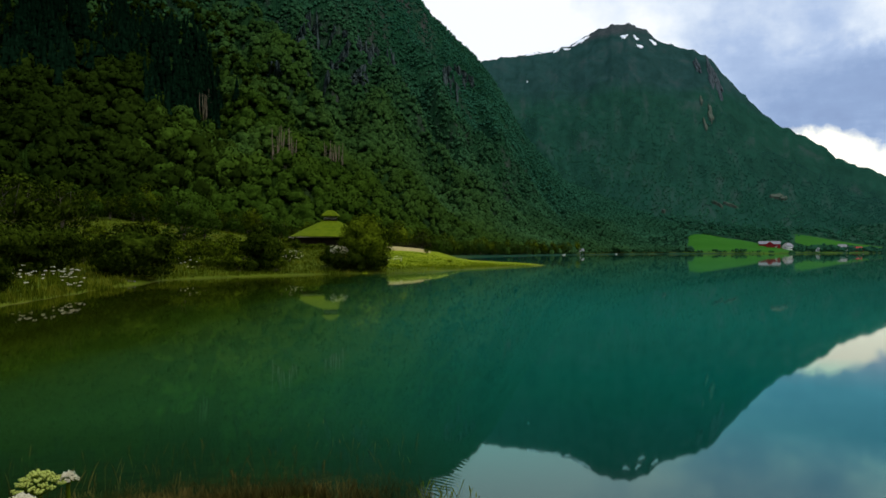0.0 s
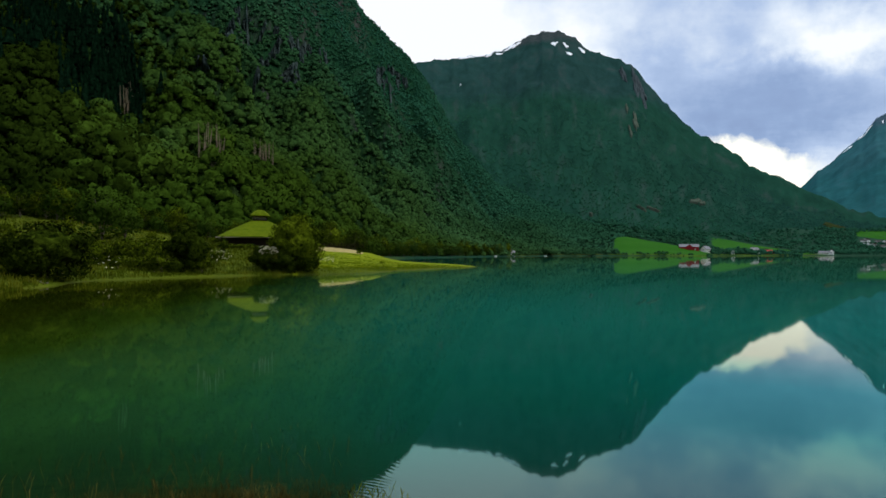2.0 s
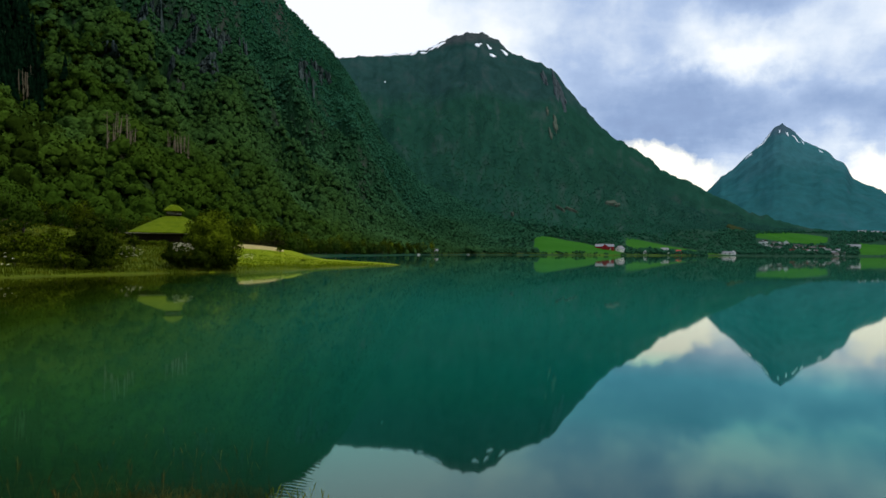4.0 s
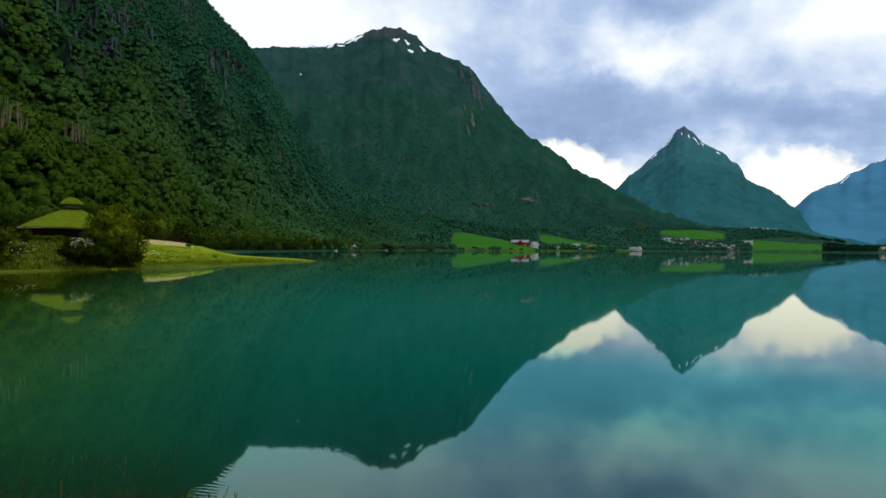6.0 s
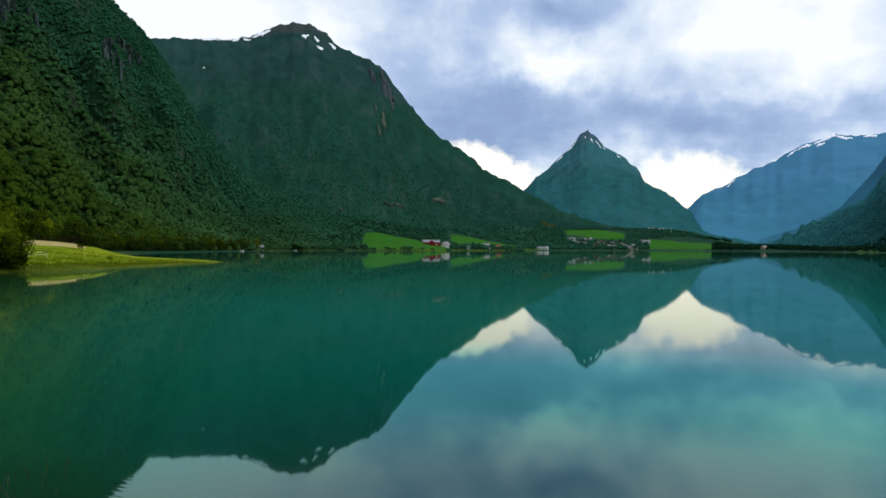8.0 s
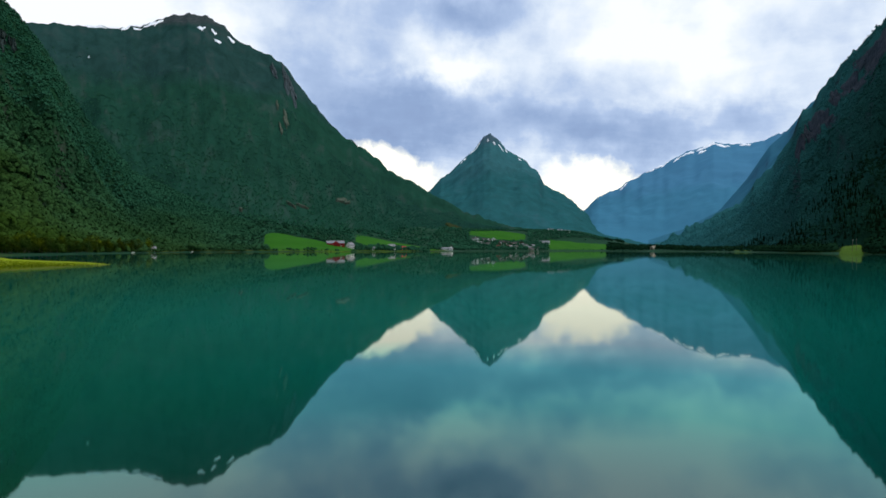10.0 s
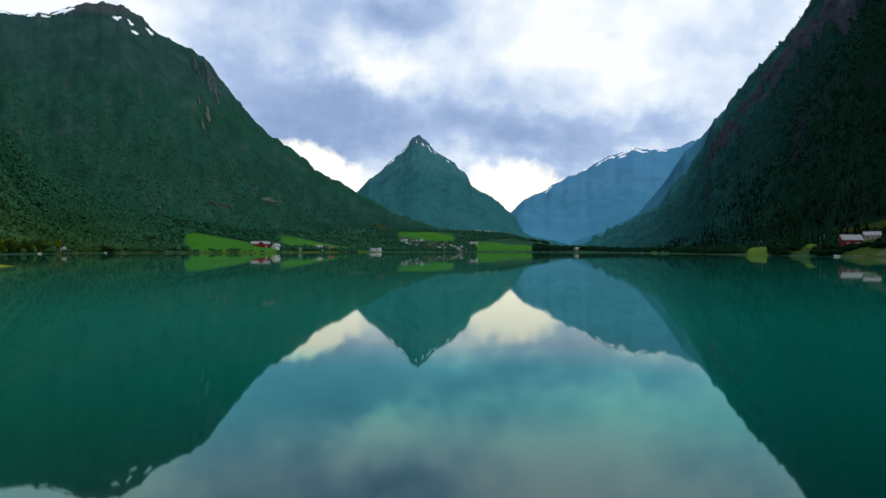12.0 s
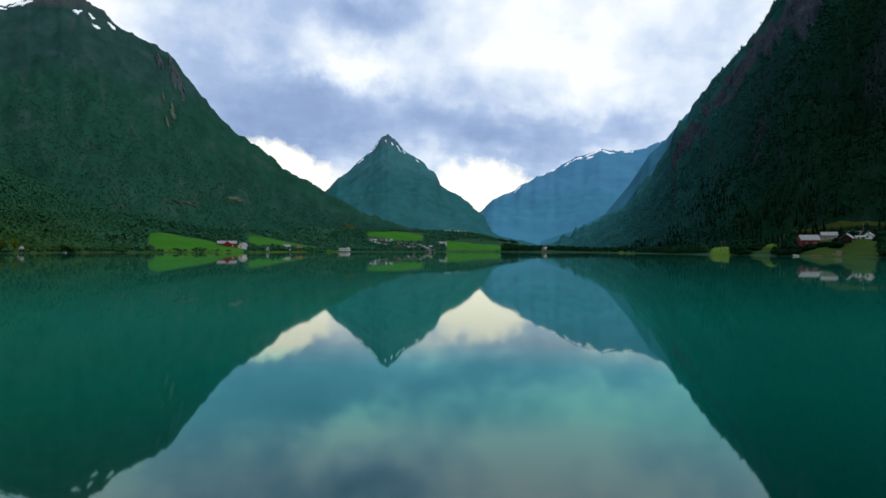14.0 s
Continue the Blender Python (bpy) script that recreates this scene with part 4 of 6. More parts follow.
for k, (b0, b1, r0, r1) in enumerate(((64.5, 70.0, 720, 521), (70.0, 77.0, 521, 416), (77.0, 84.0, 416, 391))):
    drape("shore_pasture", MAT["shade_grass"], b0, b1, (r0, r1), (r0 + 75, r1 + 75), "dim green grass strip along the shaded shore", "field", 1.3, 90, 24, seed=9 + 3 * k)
drape("shore_meadow", MAT["spit"], -7.2, 9.5, (90, 139), (160, 147), "yellow-green grassy spit running into the lake", "meadow", 0.06, 120, 60, seed=5)

# ---------------------------------------------------------------- snow, scree and bare rock on the slopes
def height_on(slope, b, el):
    """How far up a slope (0 to 1) a point is seen at the given height angle."""
    s = np.linspace(0.02, 1.0, 400)
    x, y, z = slope.at(np.full(400, float(b)), s)
    e = np.degrees(np.arctan2(z - 3, np.hypot(x, y)))
    k = np.argmax(e >= el) if (e >= el).any() else 399
    return s[k]


def patch_on(name, slope, b, el, wide, high, lean, mat, label, category, seed, lift=2.0, coarse=0.0, group=""):
    """A ragged patch lying on a slope; wide and high in degrees."""
    n = 15
    rng = np.random.RandomState(seed)
    phase = rng.rand(6) * 6.28
    ring = np.arange(28) / 28 * 6.2832
    edge = 1 + 0.22 * np.sin(2 * ring + phase[0]) + 0.20 * np.sin(3 * ring + phase[1]) + 0.16 * np.sin(5 * ring + phase[2]) + 0.12 * np.sin(9 * ring + phase[3])
    k = np.linspace(0.0, 1.0, n)
    u, v = np.outer(k, edge * np.cos(ring)), np.outer(k, edge * np.sin(ring))
    s0, s1 = height_on(slope, b, el - high / 2), height_on(slope, b, el + high / 2)
    bb = b + (u + lean * v) * wide / 2
    ss = np.minimum((s0 + s1) / 2 + v * max(s1 - s0, 0.004) / 2, 1.0)
    x, y, z = slope.at(bb, ss)
    out = np.clip((1 - k)[:, None] * 6, -0.4, 1)
    if coarse:
        jag = np.abs(vnoise(bb * 9 + seed, ss * 25)) * 2 + vnoise(bb * 30, ss * 40 + seed)
        r = np.hypot(x, y)
        step = coarse * jag * out
        x, y = x - x / r * step, y - y / r * step
    z = z + lift * out
    me = mesh_tris(name, np.stack([x, y, z], -1).reshape(-1, 3), grid_faces(n, 28, True)[:, ::-1], mat, not coarse)
    return tagged(new(name, me), label, category, group)


def dress_slopes():
    for k, (b, e, w, h, lean) in enumerate([
            (15.75, 17.75, 0.55, 0.22, 0.0), (16.75, 17.55, 0.5, 0.16, 0.2), (17.05, 16.9, 0.6, 0.14, 0.0), (18.15, 17.05, 0.5, 0.22, 0.3), (7.9, 16.82, 1.2, 0.12, 0.0), (9.3, 16.98, 0.9, 0.14, 0.0),
            (10.1, 17.1, 0.5, 0.4, 0.6), (11.1, 17.35, 0.9, 0.2, 0.7), (11.9, 17.6, 0.7, 0.22, 0.7), (12.5, 17.85, 0.5, 0.2, 0.6), (10.9, 17.1, 0.5, 0.12, 0.0), (7.5, 14.6, 0.12, 0.05, 0)]):
        patch_on("snow_patch", SNOWY, b, e, w, h, lean, MAT["snow"], "white old snow patch near the rocky summit", "snow", 50 + k, 3.0, 0, "snow patches on the broad mountain")
    for k, (b, e, w, h, lean) in enumerate([
            (39.35, 9.0, 0.45, 0.10, 0.8), (38.9, 8.55, 0.35, 0.08, 0.5), (38.15, 7.85, 0.4, 0.09, 0.4), (40.85, 9.3, 0.10, 0.28, -0.8), (41.4, 9.0, 0.35, 0.08, -1.0), (40.3, 9.55, 0.08, 0.2, 0.4), (43.1, 7.85, 0.22, 0.06, -0.5), (41.9, 8.6, 0.2, 0.06, -0.5)]):
        patch_on("snow_streak", PEAK, b, e, w, h, lean, MAT["snow"], "thin snow streak below the pointed summit", "snow", 80 + k, 4.0, 0, "snow streaks on the pointed peak")
    for k, (b, e, w, h, lean) in enumerate([
            (58.6, 8.45, 1.1, 0.24, 0.3), (59.7, 8.42, 1.1, 0.12, 0.0), (57.2, 7.95, 0.8, 0.14, 0.5), (56.3, 7.5, 0.5, 0.12, 0.4), (55.0, 6.95, 0.7, 0.14, 0.5), (54.2, 6.6, 0.5, 0.1, 0.4), (61.4, 8.35, 0.7, 0.12, 0.0), (58.2, 8.0, 0.5, 0.12, 0.3), (52.0, 5.4, 0.5, 0.1, 0.3)]):
        patch_on("ridge_snow", FAR, b, e, w, h, lean, MAT["snow"], "snow field along the distant ridge", "snow", 110 + k, 5.0, 0, "snow on the distant ridge")
    for k, (b, e, w, h, lean) in enumerate([(12.1, 4.55, 0.6, 0.35, -0.6), (11.4, 4.8, 0.35, 0.2, -0.4), (22.6, 11.0, 0.4, 1.2, -0.6), (22.2, 10.2, 0.25, 0.7, -0.6), (27.4, 4.15, 0.9, 0.3, -0.4), (27.9, 4.0, 0.4, 0.2, 0.2), (23.0, 3.75, 0.6, 0.12, -0.8), (24.0, 3.6, 0.7, 0.10, -0.8), (21.9, 12.2, 0.2, 0.6, 0), (18.9, 3.2, 0.3, 0.12, -0.4)]):
        patch_on("scree_slope", SNOWY, b, e, w, h, lean, MAT["scree"], "pale scree scar among the trees", "scree", 140 + k, 5.0, 1.5, "scree scars on the broad mountain")
    for k, (b, e, w, h) in enumerate([(22.7, 14.2, 0.9, 1.5), (23.2, 13.2, 0.7, 1.2), (21.6, 14.9, 0.6, 0.8)]):
        patch_on("ridge_cliff", SNOWY, b, e, w, h, -0.5, MAT["cliff"], "dark grey cliff below the mountain's ridge", "cliff", 150 + k, 3.0, 14.0)
    for k, (b, e, w, h) in enumerate(CRAGS):
        patch_on("rock_face", NEAR, b, e, w, h, -0.3, MAT["crag"], "bare grey rock face among birch trees", "cliff", 160 + k, 3.0, 9.0, "rock faces on the forested mountain")
    for k, (b, e, w, h) in enumerate(CLEARINGS):
        patch_on("felled_clearing", NEAR, b, e, w, h, -0.3, MAT["clearing"], "brown clearing with felled and dead trees", "clearing", 220 + k, 2.0, 2.0)
    patch_on("hillside_paddock", RIGHT, 77.6, 1.95, 4.6, 0.6, -0.3, MAT["olive"], "olive hillside paddock above the lakeside farm", "field", 240, 1.0)
    patch_on("hillside_paddock", RIGHT, 74.6, 1.55, 1.6, 0.4, -0.3, MAT["olive"], "small olive paddock on the slope", "field", 241, 1.0)
    patch_on("grassy_knoll", SNOWY, 37.4, 1.8, 1.7, 0.6, -0.3, MAT["olive"], "olive grassy knoll above the village", "hill", 242, 5.0, 3.0)
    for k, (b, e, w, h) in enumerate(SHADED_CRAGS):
        patch_on("shaded_rock_face", RIGHT, b, e, w, h, -0.4, MAT["shaded_crag"], "shade-darkened bare rock face on the shaded mountain", "cliff", 180 + k, 3.0, 6.0)


dress_slopes()


# ---------------------------------------------------------------- trees and bushes
def leafy(name, seed, tall, wide, cards, size, mat, label, category, low=0.25, group="", core=(0.16, 0.22)):
    """A tree or bush: tapered trunk with limbs, and a crown of many small leaf sprays in uneven lobes."""
    rng = random.Random(seed)
    ob = thing(name, (0, 0, 0), label, category, group)
    bm = bmesh.new()
    lobes = []
    stems = 1 if low > 0.15 else 4
    for q in range(stems):
        a = rng.uniform(0, 6.28)
        lean = Vector((math.cos(a), math.sin(a), 0)) * (0.0 if stems == 1 else wide * 0.18)
        pts = [lean * (k / 4) + Vector((rng.uniform(-0.06, 0.06) * wide * k / 4, rng.uniform(-0.06, 0.06) * wide * k / 4, tall * 0.82 * k / 4 - 0.25)) for k in range(5)]
        r0 = 0.022 * tall / math.sqrt(stems)
        tube(bm, pts, [r0 * (1 - 0.19 * k) for k in range(5)], 7)
        for k in range(9 // stems + 2):
            h = rng.uniform(low, 0.8)
            base = pts[0].lerp(pts[4], h)
            a = rng.uniform(0, 6.28)
            reach = wide * 0.5 * rng.uniform(0.45, 0.85) * math.sin(math.pi * min(1.0, 0.25 + 0.75 * h)) ** 0.6
            tip = base + Vector((math.cos(a) * reach, math.sin(a) * reach, tall * rng.uniform(0.05, 0.18)))
            tube(bm, [base, base.lerp(tip, 0.5) + Vector((0, 0, 0.03 * tall)), tip], [r0 * 0.4, r0 * 0.25, r0 * 0.08], 5)
            lobes.append((tip, wide * rng.uniform(0.14, 0.24), tall * rng.uniform(0.09, 0.16)))
        lobes.append((pts[4] + Vector((0, 0, tall * 0.06)), wide * 0.17, tall * 0.13))
    part("trunk", bm, MAT["bark"], ob)
    g = np.random.RandomState(seed)
    z0 = tall * (low * 0.7)
    for k in range(34):
        d = g.randn(3)
        d /= np.linalg.norm(d)
        q = g.rand() ** 0.4 * 0.43
        lobes.append((Vector((d[0] * q * wide, d[1] * q * wide, (tall + z0) / 2 + d[2] * q * (tall - z0))), wide * g.uniform(0.09, 0.17), tall * g.uniform(0.07, 0.13)))
    w = np.array([l[1] for l in lobes]) ** 2
    which = g.choice(len(lobes), size=cards, p=w / w.sum())
    c, rad = np.array([l[0][:] for l in lobes])[which], np.array([(l[1], l[1], l[2]) for l in lobes])[which]
    d = g.randn(cards, 3)
    d /= np.linalg.norm(d, axis=1)[:, None]
    p = c + d * rad * g.uniform(0.5, 1.1, (cards, 1))
    p[:, 2] = np.maximum(p[:, 2], 0.03 * tall)
    n = d * 0.7 + (p - (0, 0, tall * 0.5)) / (0.5 * wide, 0.5 * wide, 0.5 * tall) + g.randn(cards, 3) * 0.35
    n /= np.linalg.norm(n, axis=1)[:, None]
    u = np.cross(n, g.randn(cards, 3))
    u /= np.linalg.norm(u, axis=1)[:, None]
    x = np.cross(n, u)
    su, sx = size * g.uniform(0.5, 1.2, (cards, 1)), size * g.uniform(0.35, 0.8, (cards, 1))
    v = np.stack([p - u * su, p - x * sx, p + u * su, p + x * sx], 1).reshape(-1, 3)
    ball_v, ball_f = ball(3)
    lump = 1 + np.array([0.35 * noise.noise(Vector(q) * 2.1 + Vector((seed * 3.0, 0, 0))) + 0.30 * noise.noise(Vector(q) * 6.0 + Vector((0, seed * 3.0, 0))) for q in ball_v]) + g.uniform(-0.12, 0.12, len(ball_v))
    mass = ball_v * lump[:, None] * (wide * core[0], wide * core[0], (tall - z0) * core[1]) + (0, 0, (tall + z0) / 2)
    quads = np.arange(cards * 4).reshape(-1, 4) + len(ball_v)
    me = mesh_tris("crown", np.concatenate([mass, v]), np.concatenate([ball_f, quads[:, [0, 1, 2]], quads[:, [0, 2, 3]]]), mat, True)
    out = d * 0.55 + (p - (0, 0, tall * 0.5)) / (0.5 * wide, 0.5 * wide, 0.5 * tall) * 0.95 + n * 0.2
    out /= np.linalg.norm(out, axis=1)[:, None]
    inner = ball_v + g.randn(len(ball_v), 3) * 0.45
    lit_as_volume(me, np.concatenate([inner / np.linalg.norm(inner, axis=1)[:, None], np.repeat(out, 4, axis=0)]))
    crown = new("crown", me)
    crown.parent = ob
    return ob


def put(ob, b, r, turn=0.0, size=1.0, flat=1.0):
    x, y = xy(b, r)
    m = Matrix.Translation((x, y, gz(b, r))) @ pose(0, 0, 0, 0, 0, turn) @ Matrix.Diagonal((size * flat, size * flat, size, 1))
    return m


def plant_trees():
    rng = random.Random(77)
    # the single bushes and trees along the near bank: kind, bearing, distance, height, relative width
    willow = leafy("willow_bush", 1, 8.2, 9.6, 8000, 0.20, MAT["leaf"], "dense rounded green willow bush at the water's edge", "bush", 0.05, core=(0.31, 0.33))
    alder = leafy("alder_bush", 2, 5.8, 8.6, 7000, 0.21, MAT["leaf_dark"], "dark spreading alder bush overhanging the lake", "bush", 0.05, core=(0.27, 0.27))
    shrub = leafy("shrub", 3, 3.6, 5.0, 1500, 0.17, MAT["leaf"], "light green shrub on the grassy bank", "bush", 0.04, "shrubs on the bank")
    tree = leafy("birch_tree", 4, 10.0, 7.5, 1300, 0.30, MAT["leaf"], "leafy birch tree at the forest edge", "tree", 0.06, "trees at the forest edge")
    alder_tree = leafy("alder_tree", 5, 9.0, 8.0, 1300, 0.30, MAT["leaf_dark"], "dark leafy alder tree at the forest edge", "tree", 0.06, "trees at the forest edge")
    round_tree = leafy("goat_willow", 6, 8.0, 8.5, 1300, 0.30, MAT["crown"], "round-crowned goat willow at the hill's foot", "tree", 0.06, "trees at the forest edge")
    small_spruce = leafy("young_birch", 7, 5.0, 2.8, 700, 0.16, MAT["leaf"], "slender young birch on the bank", "tree", 0.2, "young birches on the bank")
    first = {}

    def set_out(ob, b, r, size=1.0, flat=1.0):
        m = put(ob, b, r, rng.uniform(0, 360), size, flat)
        if ob.name not in first:
            first[ob.name] = True
            ob.matrix_basis = m
            bpy.context.view_layer.update()
            return ob
        c = copy_thing(ob, Matrix.Identity(4))
        c.matrix_basis = m
        return c

    set_out(willow, -7.0, 92.5, 1.0, 0.86)
    set_out(alder, -25.6, 71, 1.0, 1.0)
    for b, r, k, f in ((-33.6, 66, 0.85, 1.1), (-36.6, 62, 0.90, 1.1), (-31.0, 76, 0.80, 0.9), (-15.4, 88, 1.10, 0.62), (-9.4, 91.5, 0.62, 0.85), (-7.9, 91.0, 0.55, 0.9), (-6.0, 92.0, 0.48, 0.9), (-35.2, 50, 0.55, 0.7), (-5.6, 97, 0.38, 0.8)):
        set_out(alder, b, r, k, f)
    for b, r, k in ((-22.2, 92, 0.8), (-19.6, 92, 1.1), (-18.2, 89, 1.0), (-17.2, 97, 1.15), (-13.4, 98, 0.5), (-29.2, 90, 1.1), (-24.0, 118, 0.9), (-28.0, 80, 0.7),
                    (-16.4, 110, 0.9), (-32.5, 84, 1.0), (-20.8, 86, 0.5), (-1.5, 134, 0.3), (0.6, 122, 0.2)):
        set_out(shrub, b, r, k, rng.uniform(0.8, 1.1))
    for k in range(34):
        b = -31 + 17 * rng.random()
        set_out((shrub, shrub, alder)[k % 3], b, rng.uniform(84, 120), rng.uniform(0.3, 0.75) * (0.5 if k % 3 == 2 else 1.0), rng.uniform(0.9, 1.4))
    for k in range(9):
        set_out(shrub, -13.4 + 0.55 * k, rng.uniform(128, 138), rng.uniform(0.26, 0.40), 1.4)
    for k in range(46):
        set_out(shrub, -32 + 20 * rng.random(), rng.uniform(100, 156), rng.uniform(0.14, 0.42), rng.uniform(1.0, 1.6))
    for ob, b, r, k in ((alder_tree, -30.6, 128, 1.2), (round_tree, -21.9, 134, 1.25), (round_tree, -20.3, 138, 0.95), (alder_tree, -33.5, 120, 1.3), (tree, -16.6, 158, 0.7),
                        (alder_tree, -36.5, 110, 1.3), (round_tree, -14.2, 160, 0.65), (tree, -3.6, 165, 0.9), (alder_tree, -1.8, 168, 0.85), (alder_tree, -4.6, 170, 1.0), (round_tree, -0.4, 180, 0.9), (alder_tree, -6.2, 172, 1.0)):
        set_out(ob, b, r, k)
    for b, r, k in ((-27.8, 118, 0.9), (-25.3, 128, 0.8), (-24.2, 132, 1.0), (-32.0, 78, 0.9), (-34.6, 76, 1.0), (-12.8, 112, 0.7)):
        set_out(small_spruce, b, r, k)
    # the forest edge, and the trees along the shore beyond the spit
    for k in range(66):
        b = -39 + 39 * (k + rng.random()) / 66
        set_out((tree, alder_tree, round_tree)[k % 3], b, float(np.interp(b, (-40, -20, -10, -4, 1), (166, 174, 188, 268, 330))) + rng.uniform(-8, 14), rng.uniform(0.6, 1.0))
    for k in range(64):
        b = -2.5 + 14.5 * (k + rng.random()) / 64
        edge = float(np.interp(b, (-2.5, 2, 7, 11, 14.5), (272, 350, 436, 546, 648)))
        set_out((alder_tree, round_tree, tree)[k % 3], b, edge + rng.uniform(2, 16), rng.uniform(0.7, 1.2))


plant_trees()


def shore_woods():
    """Trees and bushes along the far shores, between the fields and round the houses."""
    rng = np.random.RandomState(41)
    low, lf = crown_shapes(2, 7, 0.28, 8, 6, 0.3)
    pts, tall = [], []
    gaps = [(38.6, 43.8, 185, 350), (45.6, 50.6, 10, 180), (36.1, 37.4, 0, 40), (59.2, 60.2, 2, 60), (60.5, 62.0, 2, 70), (67.8, 69.6, 0, 120), (70.9, 72.4, 0, 16), (71.8, 73.1, 14, 90), (74.0, 79.6, 0, 80)]
    while len(pts) < 8600:
        b = rng.uniform(11, 86) if len(pts) < 6600 else rng.uniform(36, 52)
        edge = float(np.interp(b, SHORE_B, SHORE_R))
        d = rng.rand() ** 2.0 * (130 if b < 19 else 400 if b < 50 else 110) + 1.5
        h = rng.uniform(3.0, 8.0) * (0.55 if d < 12 else 1.0)
        if len(pts) >= 6600:
            d = rng.uniform(60, 430)
        h = h * 1.25 if 51 < b < 58 and d > 25 else h
        if 51 < b < 57.5 and rng.rand() < 0.7:
            d = rng.uniform(20, 160)
        open_land = any(g0 < b < g1 and d0 < d < d1 for g0, g1, d0, d1 in gaps)
        field_top = np.interp(b, (28.3, 36.0), (1090, 1096))
        open_land |= 28.3 < b < 36.0 and d > 14 and np.interp(b, (28.3, 36.0), (893, 1060)) < edge + d < field_top
        open_land |= 20.7 < b < 28.6 and np.interp(b, (20.8, 28.5), (748, 800)) < edge + d < np.interp(b, (20.8, 28.5), (912, 884))
        if open_land and rng.rand() > 0.0004:
            continue
        if 11.5 < b < 51 and d < 16 and rng.rand() > 0.20:
            continue
        pts.append((b, edge + d))
        tall.append(h)
    # clumps round the farms: bearing, distance, half width, count, height
    for cb, cr, half, count, h0 in ((29.3, 872, 0.5, 14, 6.5), (30.6, 885, 0.8, 26, 7.0), (31.2, 890, 0.3, 9, 9.5), (34.3, 945, 0.75, 26, 5.5), (33.3, 965, 0.4, 8, 5.0), (28.6, 900, 0.4, 8, 7.0), (25.6, 915, 0.5, 8, 5.0),
                                    (22.9, 762, 0.25, 6, 4.5), (24.7, 772, 0.4, 9, 5.0), (28.4, 800, 0.3, 7, 3.5), (20.0, 742, 0.35, 10, 6.0), (20.8, 752, 0.45, 22, 7.5), (20.5, 860, 0.4, 12, 6.0), (28.9, 905, 0.35, 14, 7.0), (21.6, 930, 0.8, 14, 6.0), (17.2, 690, 0.5, 10, 5.0), (15.3, 655, 0.55, 14, 9.0), (18.6, 712, 0.6, 14, 4.0), (13.4, 617, 0.5, 9, 4.0)):
        for _ in range(count):
            pts.append((cb + rng.uniform(-half, half), cr + rng.uniform(-7, 7)))
            tall.append(h0 * rng.uniform(0.6, 1.15))
    x, y = np.array([xy(b, r) for b, r in pts]).T
    p = np.stack([x, y, ground_z(x, y)], -1)
    tall = np.array(tall)
    dim = np.array([b for b, r in pts]) > 50.3
    near = np.array([b for b, r in pts]) < 19.6
    scatter("hill_foot_trees", low, lf, p[near], tall[near] * 0.62, tall[near], MAT["crown"], "green trees along the shore at the mountain's foot", 44, True)
    dim, near = dim | near, dim
    scatter("far_shore_trees", low, lf, p[~dim], tall[~dim] * 0.62, tall[~dim], MAT["crown"], "trees and bushes along the far shore and round the farms", 42, True)
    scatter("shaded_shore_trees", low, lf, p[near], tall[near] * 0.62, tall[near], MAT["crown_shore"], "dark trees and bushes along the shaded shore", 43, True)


FAR_SIDE = sorted((b, r) for b, r in SHORE[12:33])
SHORE_B, SHORE_R = [b for b, r in FAR_SIDE], [r for b, r in FAR_SIDE]
shore_woods()


def dead_trunks():
    """Bleached trunks standing in the clearings of the near slope."""
    rng = random.Random(5)
    first = None
    for cb, ce, wb, we in CLEARINGS:
        for k in range(16):
            b, e = cb + rng.uniform(-0.5, 0.5) * wb, ce + rng.uniform(-0.5, 0.3) * we
            s = height_on(NEAR, b, e)
            x, y, z = (float(q[0]) for q in NEAR.at(np.array([b]), np.array([s])))
            m = Matrix.Translation((x, y, z - 0.5)) @ pose(0, 0, 0, rng.uniform(-4, 4), rng.uniform(-4, 4), rng.uniform(0, 360)) @ Matrix.Diagonal((1, 1, rng.uniform(0.6, 1.2), 1))
            if first is None:
                first = thing("dead_tree", (0, 0, 0), "bleached bare dead tree trunk in a clearing", "tree", "dead trees in the clearings")
                bm = bmesh.new()
                tube(bm, [Vector((0, 0, 0)), Vector((0.1, 0, 5)), Vector((0.05, 0.1, 10)), Vector((0.15, 0.1, 14))], [0.26, 0.22, 0.15, 0.06], 6)
                part("trunk", bm, MAT["dead"], first)
                for q in range(7):
                    bm = bmesh.new()
                    h, a = rng.uniform(5, 13), rng.uniform(0, 6.28)
                    tube(bm, [Vector((0.1, 0.05, h)), Vector((0.1 + 1.3 * math.cos(a), 1.3 * math.sin(a), h + 0.5))], [0.09, 0.03], 4)
                    part("branch", bm, MAT["dead"], first)
                first.matrix_basis = m
            else:
                copy_thing(first, Matrix.Identity(4)).matrix_basis = m


dead_trunks()


